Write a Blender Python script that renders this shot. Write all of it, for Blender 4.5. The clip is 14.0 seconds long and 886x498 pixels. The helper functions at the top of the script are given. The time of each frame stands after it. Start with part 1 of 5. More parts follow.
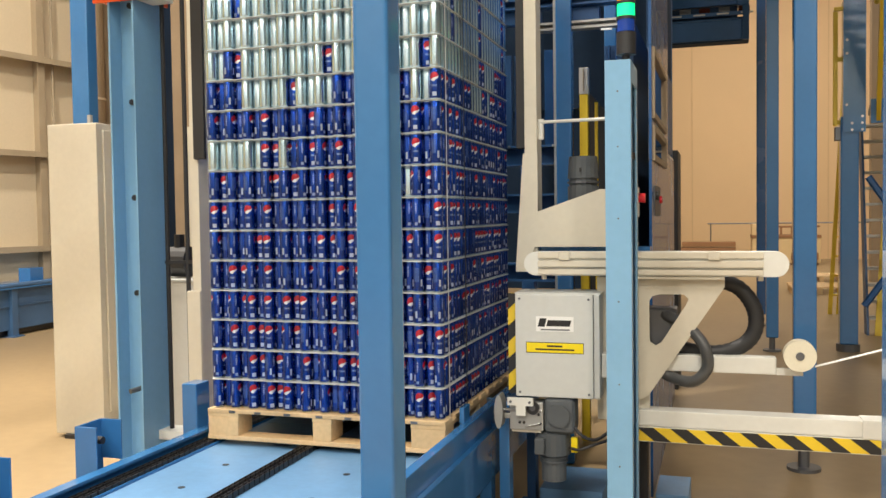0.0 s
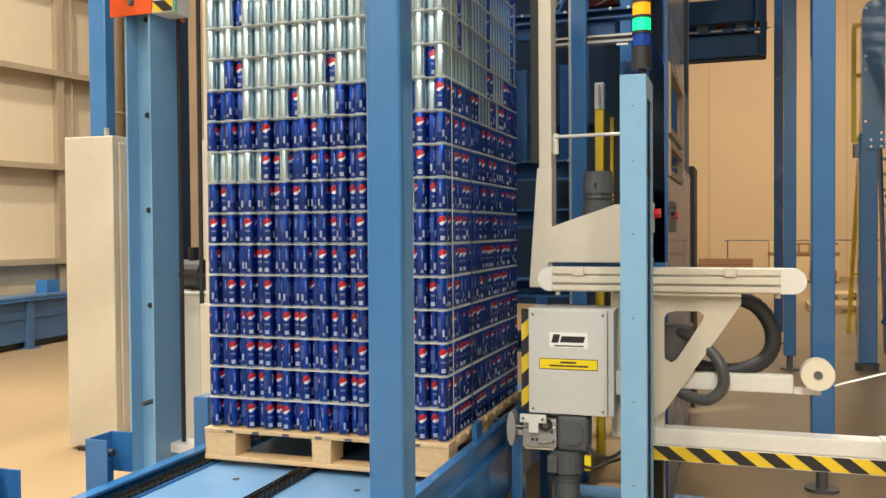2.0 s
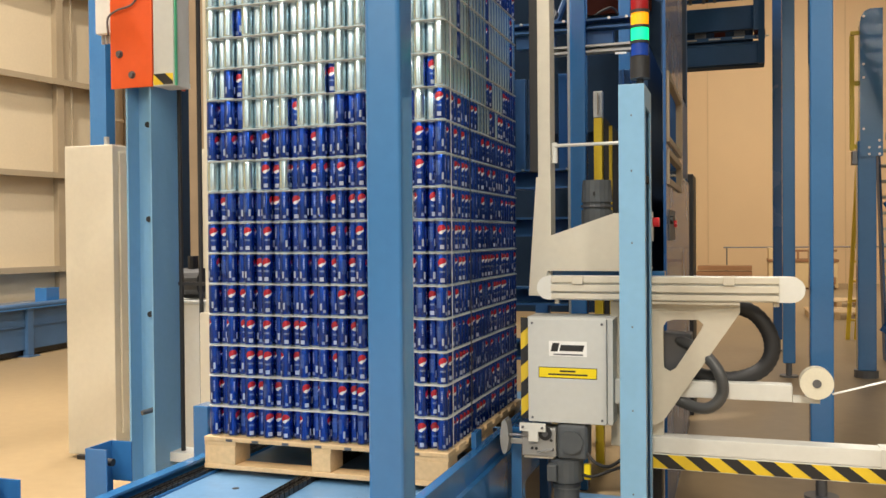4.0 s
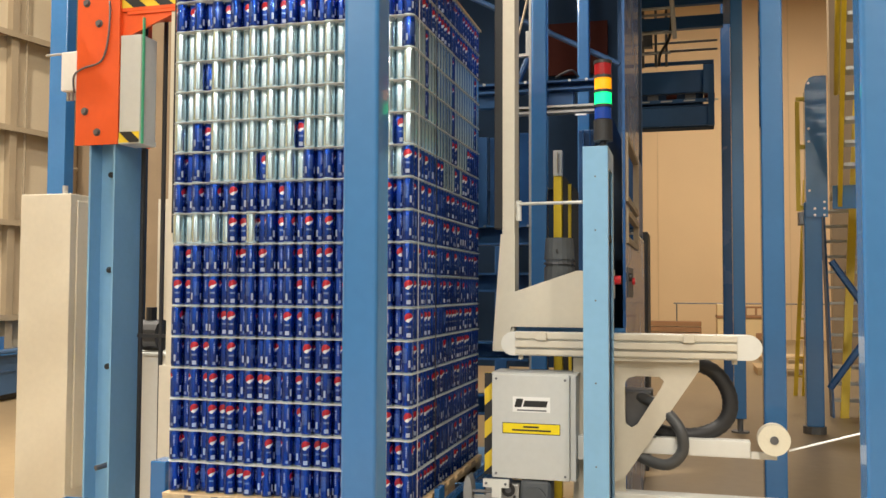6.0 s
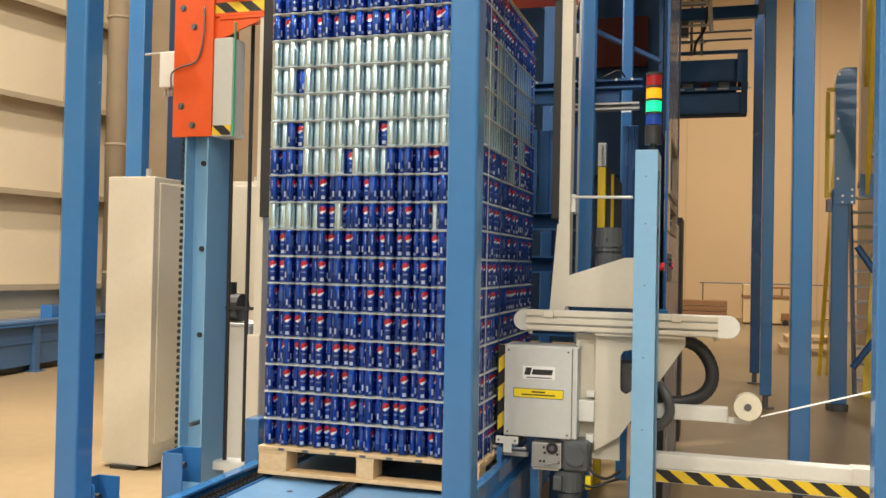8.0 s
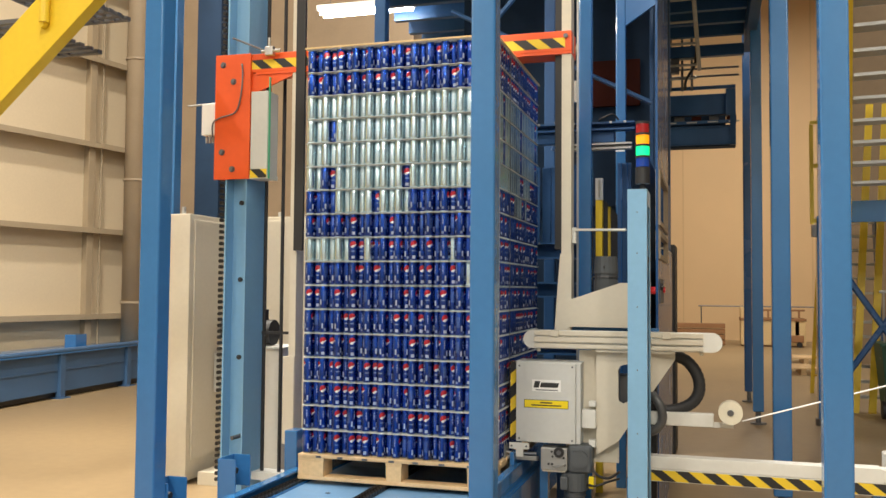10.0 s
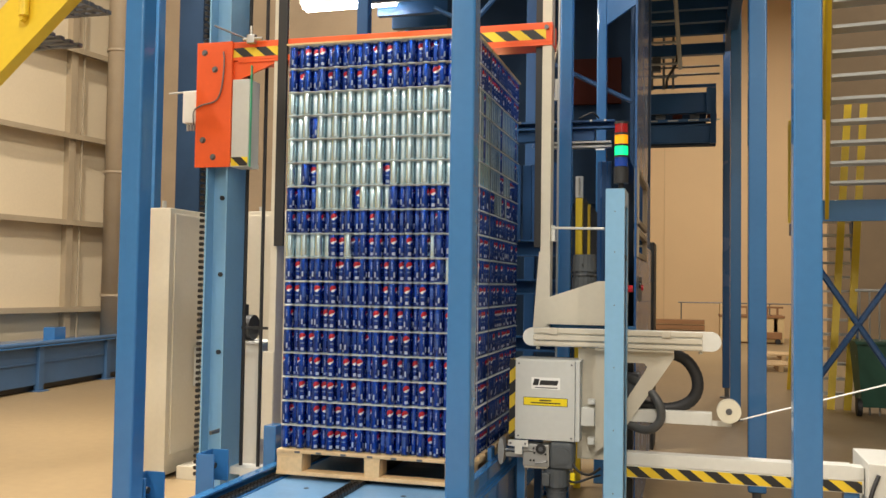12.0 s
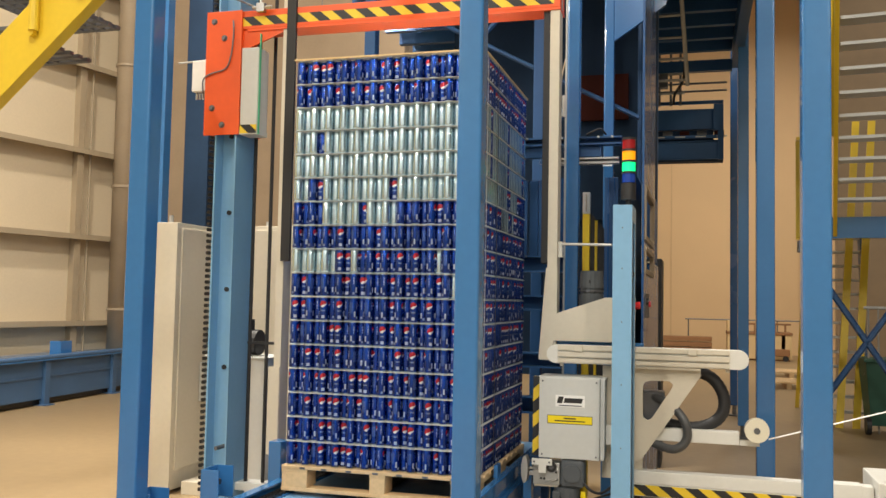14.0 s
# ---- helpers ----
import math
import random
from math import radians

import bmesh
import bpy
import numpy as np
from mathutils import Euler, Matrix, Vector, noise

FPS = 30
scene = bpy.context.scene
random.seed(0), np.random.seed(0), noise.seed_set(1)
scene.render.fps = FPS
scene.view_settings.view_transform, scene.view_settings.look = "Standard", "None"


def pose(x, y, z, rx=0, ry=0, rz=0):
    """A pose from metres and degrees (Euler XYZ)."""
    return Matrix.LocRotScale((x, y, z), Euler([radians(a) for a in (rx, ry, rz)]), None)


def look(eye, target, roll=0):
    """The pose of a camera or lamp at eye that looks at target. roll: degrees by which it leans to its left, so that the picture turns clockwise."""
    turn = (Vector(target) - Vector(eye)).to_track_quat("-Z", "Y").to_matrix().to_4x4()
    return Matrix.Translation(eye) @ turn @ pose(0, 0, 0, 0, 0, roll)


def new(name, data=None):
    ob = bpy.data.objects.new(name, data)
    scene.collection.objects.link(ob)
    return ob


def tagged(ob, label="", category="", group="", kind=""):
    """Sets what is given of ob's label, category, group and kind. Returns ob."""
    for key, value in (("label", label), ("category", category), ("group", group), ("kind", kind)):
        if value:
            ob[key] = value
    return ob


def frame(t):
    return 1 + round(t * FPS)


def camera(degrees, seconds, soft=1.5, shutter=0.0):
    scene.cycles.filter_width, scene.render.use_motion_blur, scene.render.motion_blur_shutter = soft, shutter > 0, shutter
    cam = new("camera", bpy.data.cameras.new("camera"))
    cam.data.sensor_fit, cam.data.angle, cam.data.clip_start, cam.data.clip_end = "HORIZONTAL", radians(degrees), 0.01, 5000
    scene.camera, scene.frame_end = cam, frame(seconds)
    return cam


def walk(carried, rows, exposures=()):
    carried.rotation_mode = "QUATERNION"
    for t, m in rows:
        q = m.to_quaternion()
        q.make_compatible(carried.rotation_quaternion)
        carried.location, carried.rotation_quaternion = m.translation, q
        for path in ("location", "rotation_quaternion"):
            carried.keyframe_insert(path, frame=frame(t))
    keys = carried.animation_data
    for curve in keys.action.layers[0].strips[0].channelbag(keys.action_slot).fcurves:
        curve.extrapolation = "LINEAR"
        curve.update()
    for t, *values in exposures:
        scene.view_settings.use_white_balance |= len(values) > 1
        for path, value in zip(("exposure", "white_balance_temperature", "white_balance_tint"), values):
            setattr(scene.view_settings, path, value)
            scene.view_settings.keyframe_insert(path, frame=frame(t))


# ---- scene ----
cam = camera(52.9, 14.0)
PATH = [
    (0, (1.824, -3.738, 1.626), (1.227, -1.830, 1.549), -0.79),
    (0.5, (1.821, -3.708, 1.623), (1.235, -1.798, 1.511), -0.53),
    (1, (1.823, -3.709, 1.625), (1.235, -1.799, 1.562), -0.81),
    (1.5, (1.826, -3.707, 1.622), (1.210, -1.805, 1.586), -0.37),
    (2, (1.827, -3.712, 1.623), (1.197, -1.814, 1.580), -0.42),
    (4.5, (1.832, -3.721, 1.633), (1.204, -1.822, 1.620), -0.43),
    (5, (1.859, -3.706, 1.629), (1.233, -1.807, 1.652), 0.18),
    (5.5, (1.859, -3.717, 1.653), (1.205, -1.827, 1.678), 0.70),
    (6, (1.781, -3.782, 1.646), (1.256, -1.854, 1.736), 0.22),
    (6.5, (1.699, -3.973, 1.655), (1.242, -2.026, 1.661), -0.36),
    (7, (1.686, -4.079, 1.652), (1.175, -2.146, 1.608), 1.97),
    (7.5, (1.707, -4.195, 1.669), (1.135, -2.279, 1.628), 1.99),
    (8, (1.716, -4.381, 1.690), (1.141, -2.466, 1.721), 1.16),
    (10.5, (1.815, -5.068, 1.685), (1.240, -3.155, 1.777), 0.45),
    (11, (1.816, -5.042, 1.683), (1.268, -3.120, 1.767), 1.29),
    (11.5, (1.827, -5.056, 1.699), (1.279, -3.134, 1.772), 1.14),
    (12, (1.830, -5.054, 1.704), (1.292, -3.129, 1.783), 0.87),
    (12.5, (1.830, -5.051, 1.701), (1.290, -3.127, 1.791), 1.02),
    (13, (1.836, -5.059, 1.705), (1.293, -3.137, 1.806), 0.90),
    (13.5, (1.837, -5.047, 1.706), (1.285, -3.127, 1.813), 0.96),
    (14, (1.825, -5.041, 1.707), (1.273, -3.122, 1.820), 1.12),
]
walk(cam, [(t, look(eye, target, roll)) for t, eye, target, roll in PATH], [(0, 0.29), (5.5, 0.27), (8.0, 0.22), (10.5, 0.11), (14.0, 0.05)])

# ---- light ----
world = bpy.data.worlds.new("hall_air")
world.use_nodes = True
world.node_tree.nodes["Background"].inputs[0].default_value = (1.0, 0.93, 0.84, 1)
world.node_tree.nodes["Background"].inputs[1].default_value = 0.12
scene.world = world
scene.view_settings.exposure = 0.0
LAMP_COLOUR = (1.0, 0.912, 0.785)


# ---- materials ----
def material(name, colour, rough=0.5, metal=0.0, grain=0.06, scale=30.0, bump=0.02, stain=0.1, stain_scale=2.0, coat=0.0, per_object=0.0, shine=0.5):
    """Painted, metal or plain surface with fine grain, broad stains and slight relief."""
    m = bpy.data.materials.new(name)
    m.use_nodes = True
    n, l = m.node_tree.nodes, m.node_tree.links
    b = n["Principled BSDF"]
    b.inputs["Metallic"].default_value = metal
    b.inputs["Coat Weight"].default_value = coat
    b.inputs["Specular IOR Level"].default_value = shine
    co = n.new("ShaderNodeTexCoord")
    geo = n.new("ShaderNodeNewGeometry")
    f = n.new("ShaderNodeTexNoise")
    f.inputs["Scale"].default_value, f.inputs["Detail"].default_value = scale, 6
    s = n.new("ShaderNodeTexNoise")
    s.inputs["Scale"].default_value, s.inputs["Detail"].default_value = stain_scale, 4
    l.new(geo.outputs["Position"], f.inputs["Vector"])
    l.new(geo.outputs["Position"], s.inputs["Vector"])
    a1 = n.new("ShaderNodeMath"); a1.operation = "MULTIPLY_ADD"
    a1.inputs[1].default_value, a1.inputs[2].default_value = 2 * grain, 1 - grain
    l.new(f.outputs["Fac"], a1.inputs[0])
    a2 = n.new("ShaderNodeMath"); a2.operation = "MULTIPLY_ADD"
    a2.inputs[1].default_value, a2.inputs[2].default_value = 2 * stain, 1 - stain
    l.new(s.outputs["Fac"], a2.inputs[0])
    mu = n.new("ShaderNodeMath"); mu.operation = "MULTIPLY"
    l.new(a1.outputs[0], mu.inputs[0]); l.new(a2.outputs[0], mu.inputs[1])
    last = mu
    if per_object:
        oi = n.new("ShaderNodeObjectInfo")
        a3 = n.new("ShaderNodeMath"); a3.operation = "MULTIPLY_ADD"
        a3.inputs[1].default_value, a3.inputs[2].default_value = 2 * per_object, 1 - per_object
        l.new(oi.outputs["Random"], a3.inputs[0])
        m2 = n.new("ShaderNodeMath"); m2.operation = "MULTIPLY"
        l.new(last.outputs[0], m2.inputs[0]); l.new(a3.outputs[0], m2.inputs[1])
        last = m2
    mix = n.new("ShaderNodeVectorMath"); mix.operation = "SCALE"
    mix.inputs[0].default_value = colour
    l.new(last.outputs[0], mix.inputs["Scale"])
    l.new(mix.outputs[0], b.inputs["Base Color"])
    r = n.new("ShaderNodeMath"); r.operation = "MULTIPLY_ADD"; r.use_clamp = True
    r.inputs[1].default_value, r.inputs[2].default_value = 0.25 * rough, rough * 0.87
    l.new(s.outputs["Fac"], r.inputs[0])
    l.new(r.outputs[0], b.inputs["Roughness"])
    if bump:
        bp = n.new("ShaderNodeBump")
        bp.inputs["Strength"].default_value, bp.inputs["Distance"].default_value = bump * 5, 0.004
        l.new(f.outputs["Fac"], bp.inputs["Height"])
        l.new(bp.outputs[0], b.inputs["Normal"])
    return m


def glow(name, colour, strength):
    m = bpy.data.materials.new(name)
    m.use_nodes = True
    b = m.node_tree.nodes["Principled BSDF"]
    b.inputs["Base Color"].default_value = (*colour, 1)
    b.inputs["Emission Color"].default_value = (*colour, 1)
    b.inputs["Emission Strength"].default_value = strength
    return m


BLUE = material("blue_paint", (0.036, 0.160, 0.39), 0.22, coat=0.5, bump=0.006)
LIGHT_BLUE = material("light_blue_paint", (0.215, 0.43, 0.66), 0.33, coat=0.1, bump=0.01)
DECK_BLUE = material("deck_blue_paint", (0.118, 0.255, 0.45), 0.42, stain=0.22, stain_scale=5, grain=0.1)
NAVY = material("navy_paint", (0.028, 0.088, 0.22), 0.4, stain=0.25, shine=0.3)
# deep navy steel, and the dark sheets that stand in for unlit depth
DEEP_NAVY = material("deep_navy_paint_and_void", (0.020, 0.042, 0.085), 0.7, stain=0.3, shine=0.12)
MID_BLUE = material("mid_blue_paint", (0.018, 0.085, 0.25), 0.27, coat=0.2, bump=0.006)
ORANGE = material("orange_paint", (0.80, 0.105, 0.018), 0.4, stain=0.12)
CREAM = material("cream_paint", (0.62, 0.575, 0.475), 0.42, stain=0.07)
WHITE = material("white_paint", (0.70, 0.70, 0.66), 0.4, stain=0.08)
GREY_BOX = material("grey_enclosure_paint", (0.56, 0.57, 0.55), 0.45, stain=0.06)
YELLOW = material("safety_yellow_paint", (0.78, 0.55, 0.03), 0.45, stain=0.12)
HOSE = material("dark_grey_hose", (0.07, 0.072, 0.075), 0.4, scale=120)
RUST = material("dull_red_primer", (0.05, 0.013, 0.010), 0.75, stain=0.3, shine=0.1)
CONVEYOR_BLUE = material("dusty_blue_paint", (0.055, 0.125, 0.25), 0.45, stain=0.2)
BLACK = material("black_rubber", (0.018, 0.018, 0.02), 0.55, stain=0.2)
BLACK_PAINT = material("black_paint", (0.02, 0.02, 0.022), 0.45)
GREASE = material("oily_black_steel", (0.035, 0.034, 0.035), 0.4, metal=0.6, stain=0.3, stain_scale=12)
STEEL = material("bright_steel", (0.55, 0.55, 0.55), 0.3, metal=1.0, stain=0.15)
DARK_STEEL = material("dark_steel", (0.16, 0.165, 0.18), 0.45, metal=0.7, stain=0.25, stain_scale=8)
MOTOR_GREY = material("motor_grey_paint", (0.085, 0.095, 0.105), 0.45, stain=0.2, stain_scale=9)
FLOOR = material("worn_concrete", (0.295, 0.212, 0.116), 0.42, grain=0.12, scale=9, stain=0.28, stain_scale=0.5, bump=0.015)
CLADDING = material("cream_cladding", (0.60, 0.50, 0.35), 0.6, stain=0.1, stain_scale=0.6)
GIRT = material("dull_girt_paint", (0.34, 0.27, 0.18), 0.6, stain=0.15)
TAN = material("tan_partition", (0.72, 0.51, 0.285), 0.6, stain=0.09, stain_scale=0.4)
# brown walls; behind the stair this brown stands for shadow on the tan wall
BROWN = material("brown_wall_paint_and_shade", (0.30, 0.22, 0.14), 0.65, stain=0.2)
# tone of the unseen walls, picked for what the bare cans mirror
PALE = material("grey_reflection_wall", (0.33, 0.37, 0.38), 0.6, stain=0.3, stain_scale=0.4)
# duct tan with the shadow on the duct mixed into its colour
DUCT = material("shaded_duct_paint", (0.36, 0.28, 0.19), 0.5, stain=0.15)
CEILING = material("roof_sheeting", (0.40, 0.39, 0.37), 0.7)
WOOD = material("pallet_pine", (0.66, 0.47, 0.26), 0.65, grain=0.18, scale=45, stain=0.18, stain_scale=6, per_object=0.12)
SHEET = material("tier_sheet_board", (0.58, 0.59, 0.58), 0.6, stain=0.12, stain_scale=6)
BOARD = material("top_frame_board", (0.70, 0.52, 0.27), 0.6, stain=0.12)
LABEL_WHITE = material("white_label", (0.82, 0.82, 0.80), 0.4, bump=0)
LABEL_BLACK = material("black_print", (0.02, 0.02, 0.02), 0.4, bump=0)
LABEL_YELLOW = material("yellow_label", (0.85, 0.66, 0.01), 0.4, bump=0)
FILM_ROLL = material("strap_roll", (0.72, 0.68, 0.55), 0.35, bump=0.03, scale=90)
RED = material("red_plastic", (0.62, 0.02, 0.03), 0.3)
GREEN_BIN = material("green_plastic", (0.02, 0.09, 0.06), 0.5)
GALV = material("galvanised_steel", (0.42, 0.42, 0.41), 0.45, metal=0.5, stain=0.2)
GREEN_EDGE = material("green_wire_guard", (0.10, 0.50, 0.28), 0.5)
CRATE = material("crate_wood", (0.30, 0.15, 0.065), 0.7, stain=0.25)
LAMP_RED = material("red_lens", (0.30, 0.012, 0.015), 0.2, bump=0)
LAMP_BLUE = material("blue_lens", (0.01, 0.05, 0.32), 0.2, bump=0)
LAMP_YELLOW = glow("amber_lens", (0.95, 0.35, 0.0), 0.5)
LAMP_GREEN = glow("green_lens_lit", (0.0, 0.75, 0.20), 1.5)
TUBE = glow("fluorescent_tube", (1.0, 0.98, 0.93), 45)


def can_material(name, printed):
    """Drawn aluminium can; the printed kind carries blue lacquer with a round tricolour emblem, a pale upright bar and a small panel."""
    m = bpy.data.materials.new(name)
    m.use_nodes = True
    n, l = m.node_tree.nodes, m.node_tree.links
    b = n["Principled BSDF"]
    uv = n.new("ShaderNodeUVMap")
    sp = n.new("ShaderNodeSeparateXYZ")
    l.new(uv.outputs[0], sp.inputs[0])

    def op(kind, a, c, d=0.0):
        k = n.new("ShaderNodeMath"); k.operation = kind
        for i, v in enumerate((a, c, d)):
            if isinstance(v, (int, float)):
                k.inputs[i].default_value = v
            else:
                l.new(v, k.inputs[i])
        return k.outputs[0]

    def over(fac, lower, upper):
        k = n.new("ShaderNodeMix"); k.data_type = "RGBA"
        l.new(fac, k.inputs["Factor"])
        for sock, v in ((k.inputs["A"], lower), (k.inputs["B"], upper)):
            if isinstance(v, tuple):
                sock.default_value = (*v, 1)
            else:
                l.new(v, sock)
        return k.outputs["Result"]

    def streaks(rough):
        """Ironed metal: reflections drawn out along the can's height."""
        tg = n.new("ShaderNodeTangent")
        tg.direction_type, tg.uv_map = "UV_MAP", "print"
        l.new(tg.outputs[0], b.inputs["Tangent"])
        b.inputs["Anisotropic"].default_value, b.inputs["Anisotropic Rotation"].default_value = 0.97, 0.25
        b.inputs["Roughness"].default_value = rough
        geo = n.new("ShaderNodeNewGeometry")
        sc = n.new("ShaderNodeVectorMath"); sc.operation = "MULTIPLY"
        sc.inputs[1].default_value = (1.0, 1.0, 0.35)
        l.new(geo.outputs["Position"], sc.inputs[0])
        no = n.new("ShaderNodeTexNoise")
        no.inputs["Scale"].default_value, no.inputs["Detail"].default_value = 85, 3
        l.new(sc.outputs[0], no.inputs["Vector"])
        bp = n.new("ShaderNodeBump")
        bp.inputs["Strength"].default_value, bp.inputs["Distance"].default_value = 0.35, 0.0012
        l.new(no.outputs["Fac"], bp.inputs["Height"])
        l.new(bp.outputs[0], b.inputs["Normal"])

    metal_tone = (0.58, 0.73, 0.81)
    if not printed:
        b.inputs["Base Color"].default_value = (*metal_tone, 1)
        b.inputs["Metallic"].default_value = 1.0
        streaks(0.20)
        return m
    u = sp.outputs[0]
    v = sp.outputs[1]
    du = op("MULTIPLY", op("SUBTRACT", u, 0.5), 0.175)             # metres along the girth
    dz = op("MULTIPLY", op("SUBTRACT", v, 0.70), 0.145)
    rr = op("SQRT", op("ADD", op("MULTIPLY", du, du), op("MULTIPLY", dz, dz)), 0.0)
    disc = op("LESS_THAN", rr, 0.0215)
    slant = op("SUBTRACT", op("MULTIPLY", dz, 0.72), op("MULTIPLY", du, 0.69))
    along = op("ADD", op("MULTIPLY", dz, 0.69), op("MULTIPLY", du, 0.72))
    wave = op("ADD", slant, op("MULTIPLY", op("SINE", op("MULTIPLY", along, 120.0), 0.0), 0.0035))
    top = op("GREATER_THAN", wave, op("MULTIPLY_ADD", along, -0.18, -0.0052))
    mid = op("GREATER_THAN", wave, op("MULTIPLY_ADD", along, 0.25, -0.0150))
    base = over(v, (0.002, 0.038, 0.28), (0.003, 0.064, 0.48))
    tone = n.new("ShaderNodeObjectInfo")
    base = over(op("MULTIPLY", tone.outputs["Random"], 0.45), base, (0.004, 0.024, 0.15))
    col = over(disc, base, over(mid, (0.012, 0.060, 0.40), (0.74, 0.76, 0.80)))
    col = over(op("MULTIPLY", disc, top), col, (0.43, 0.016, 0.034))
    panel = op("MULTIPLY", op("LESS_THAN", op("ABSOLUTE", du, 0.0), 0.010), op("LESS_THAN", op("ABSOLUTE", op("SUBTRACT", v, 0.16), 0.0), 0.065))
    lines = op("MULTIPLY", op("LESS_THAN", op("ABSOLUTE", du, 0.0), 0.013), op("LESS_THAN", op("ABSOLUTE", op("SUBTRACT", v, 0.42), 0.0), 0.03))
    col = over(op("MULTIPLY", panel, 0.75), col, (0.55, 0.62, 0.78))
    col = over(op("MULTIPLY", lines, 0.5), col, (0.45, 0.55, 0.75))
    side = op("MULTIPLY", op("SUBTRACT", op("ABSOLUTE", op("SUBTRACT", u, 0.5), 0.0), 0.27), 0.175)
    width = op("MULTIPLY_ADD", op("ABSOLUTE", op("SINE", op("MULTIPLY", v, 62.0), 0.0), 0.0), 0.0042, 0.0006)
    bar = op("MULTIPLY", op("LESS_THAN", op("ABSOLUTE", side, 0.0), width), op("LESS_THAN", op("ABSOLUTE", op("SUBTRACT", v, 0.66), 0.0), 0.17))
    bar = op("MULTIPLY", bar, op("GREATER_THAN", op("SINE", op("MULTIPLY", v, 92.0), 0.0), -0.35))
    col = over(op("MULTIPLY", bar, 0.62), col, (0.50, 0.58, 0.78))
    foot = op("MULTIPLY", op("LESS_THAN", op("ABSOLUTE", side, 0.0), 0.007), op("LESS_THAN", op("ABSOLUTE", op("SUBTRACT", v, 0.15), 0.0), 0.05))
    col = over(op("MULTIPLY", foot, 0.5), col, (0.45, 0.55, 0.75))
    back = op("MULTIPLY", op("SUBTRACT", 0.5, op("ABSOLUTE", op("SUBTRACT", u, 0.5), 0.0)), 0.175)
    rows = op("GREATER_THAN", op("SINE", op("MULTIPLY", v, 150.0), 0.0), 0.1)
    text = op("MULTIPLY", op("MULTIPLY", op("LESS_THAN", back, 0.012), rows), op("LESS_THAN", op("ABSOLUTE", op("SUBTRACT", v, 0.56), 0.0), 0.22))
    col = over(op("MULTIPLY", text, 0.4), col, (0.28, 0.44, 0.82))
    code = op("MULTIPLY", op("LESS_THAN", op("ABSOLUTE", op("SUBTRACT", back, 0.024), 0.0), 0.005), op("LESS_THAN", op("ABSOLUTE", op("SUBTRACT", v, 0.30), 0.0), 0.11))
    col = over(op("MULTIPLY", code, 0.7), col, (0.55, 0.62, 0.74))
    rim = op("GREATER_THAN", op("ABSOLUTE", op("SUBTRACT", v, 0.495), 0.0), 0.465)
    col = over(rim, col, metal_tone)
    l.new(col, b.inputs["Base Color"])
    inked = op("MULTIPLY", disc, 0.45)
    for mask, share in ((panel, 0.55), (bar, 0.5), (foot, 0.4), (code, 0.5), (text, 0.2)):
        inked = op("ADD", inked, op("MULTIPLY", mask, share))
    l.new(op("SUBTRACT", op("MULTIPLY_ADD", rim, 0.12, 0.86), inked), b.inputs["Metallic"])
    streaks(0.21)
    b.inputs["Coat Weight"].default_value = 0.7
    b.inputs["Coat IOR"].default_value = 1.5
    b.inputs["Coat Roughness"].default_value = 0.07
    return m


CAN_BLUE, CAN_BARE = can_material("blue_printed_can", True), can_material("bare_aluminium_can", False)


# ---- building blocks ----
def box(bm, x0, x1, y0, y1, z0, z1, bevel=0.0):
    r = bmesh.ops.create_cube(bm, size=1, matrix=Matrix.LocRotScale(((x0 + x1) / 2, (y0 + y1) / 2, (z0 + z1) / 2), None, (x1 - x0, y1 - y0, z1 - z0)))
    if bevel:
        edges = list({e for v in r["verts"] for e in v.link_edges})
        bmesh.ops.bevel(bm, geom=edges, offset=bevel, segments=3 if bevel > 0.01 else 2, affect="EDGES", profile=0.6)
    return bm


def boxm(x0, x1, y0, y1, z0, z1, bevel=0.0):
    return box(bmesh.new(), x0, x1, y0, y1, z0, z1, bevel)


def rod(bm, a, c, radius, sides=12, radius2=None):
    a, c = Vector(a), Vector(c)
    d = c - a
    m = Matrix.Translation((a + c) / 2) @ d.to_track_quat("Z", "Y").to_matrix().to_4x4()
    bmesh.ops.create_cone(bm, cap_ends=True, segments=sides, radius1=radius, radius2=radius if radius2 is None else radius2, depth=d.length, matrix=m)
    return bm


def rodm(a, c, radius, sides=12, radius2=None):
    return rod(bmesh.new(), a, c, radius, sides, radius2)


def slab(bm, outline, y0, y1, hole=()):
    """A plate cut to an outline in x and z, from y0 to y1, with an optional hole."""
    n = len(outline)
    if not hole:
        f = [bm.verts.new((x, y0, z)) for x, z in outline]
        k = [bm.verts.new((x, y1, z)) for x, z in outline]
        bm.faces.new(f); bm.faces.new(k[::-1])
        for i in range(n):
            bm.faces.new((f[i], k[i], k[(i + 1) % n], f[(i + 1) % n]))
    else:
        loops = []
        for y in (y0, y1):
            o = [bm.verts.new((x, y, z)) for x, z in outline]
            h = [bm.verts.new((x, y, z)) for x, z in hole]
            e = [bm.edges.new((s[i], s[(i + 1) % len(s)])) for s in (o, h) for i in range(len(s))]
            bmesh.ops.triangle_fill(bm, use_beauty=True, use_dissolve=False, edges=e)
            loops.append((o, h))
        for j in (0, 1):
            a, c = loops[0][j], loops[1][j]
            for i in range(len(a)):
                bm.faces.new((a[i], c[i], c[(i + 1) % len(a)], a[(i + 1) % len(a)]))
    bmesh.ops.recalc_face_normals(bm, faces=bm.faces)
    return bm


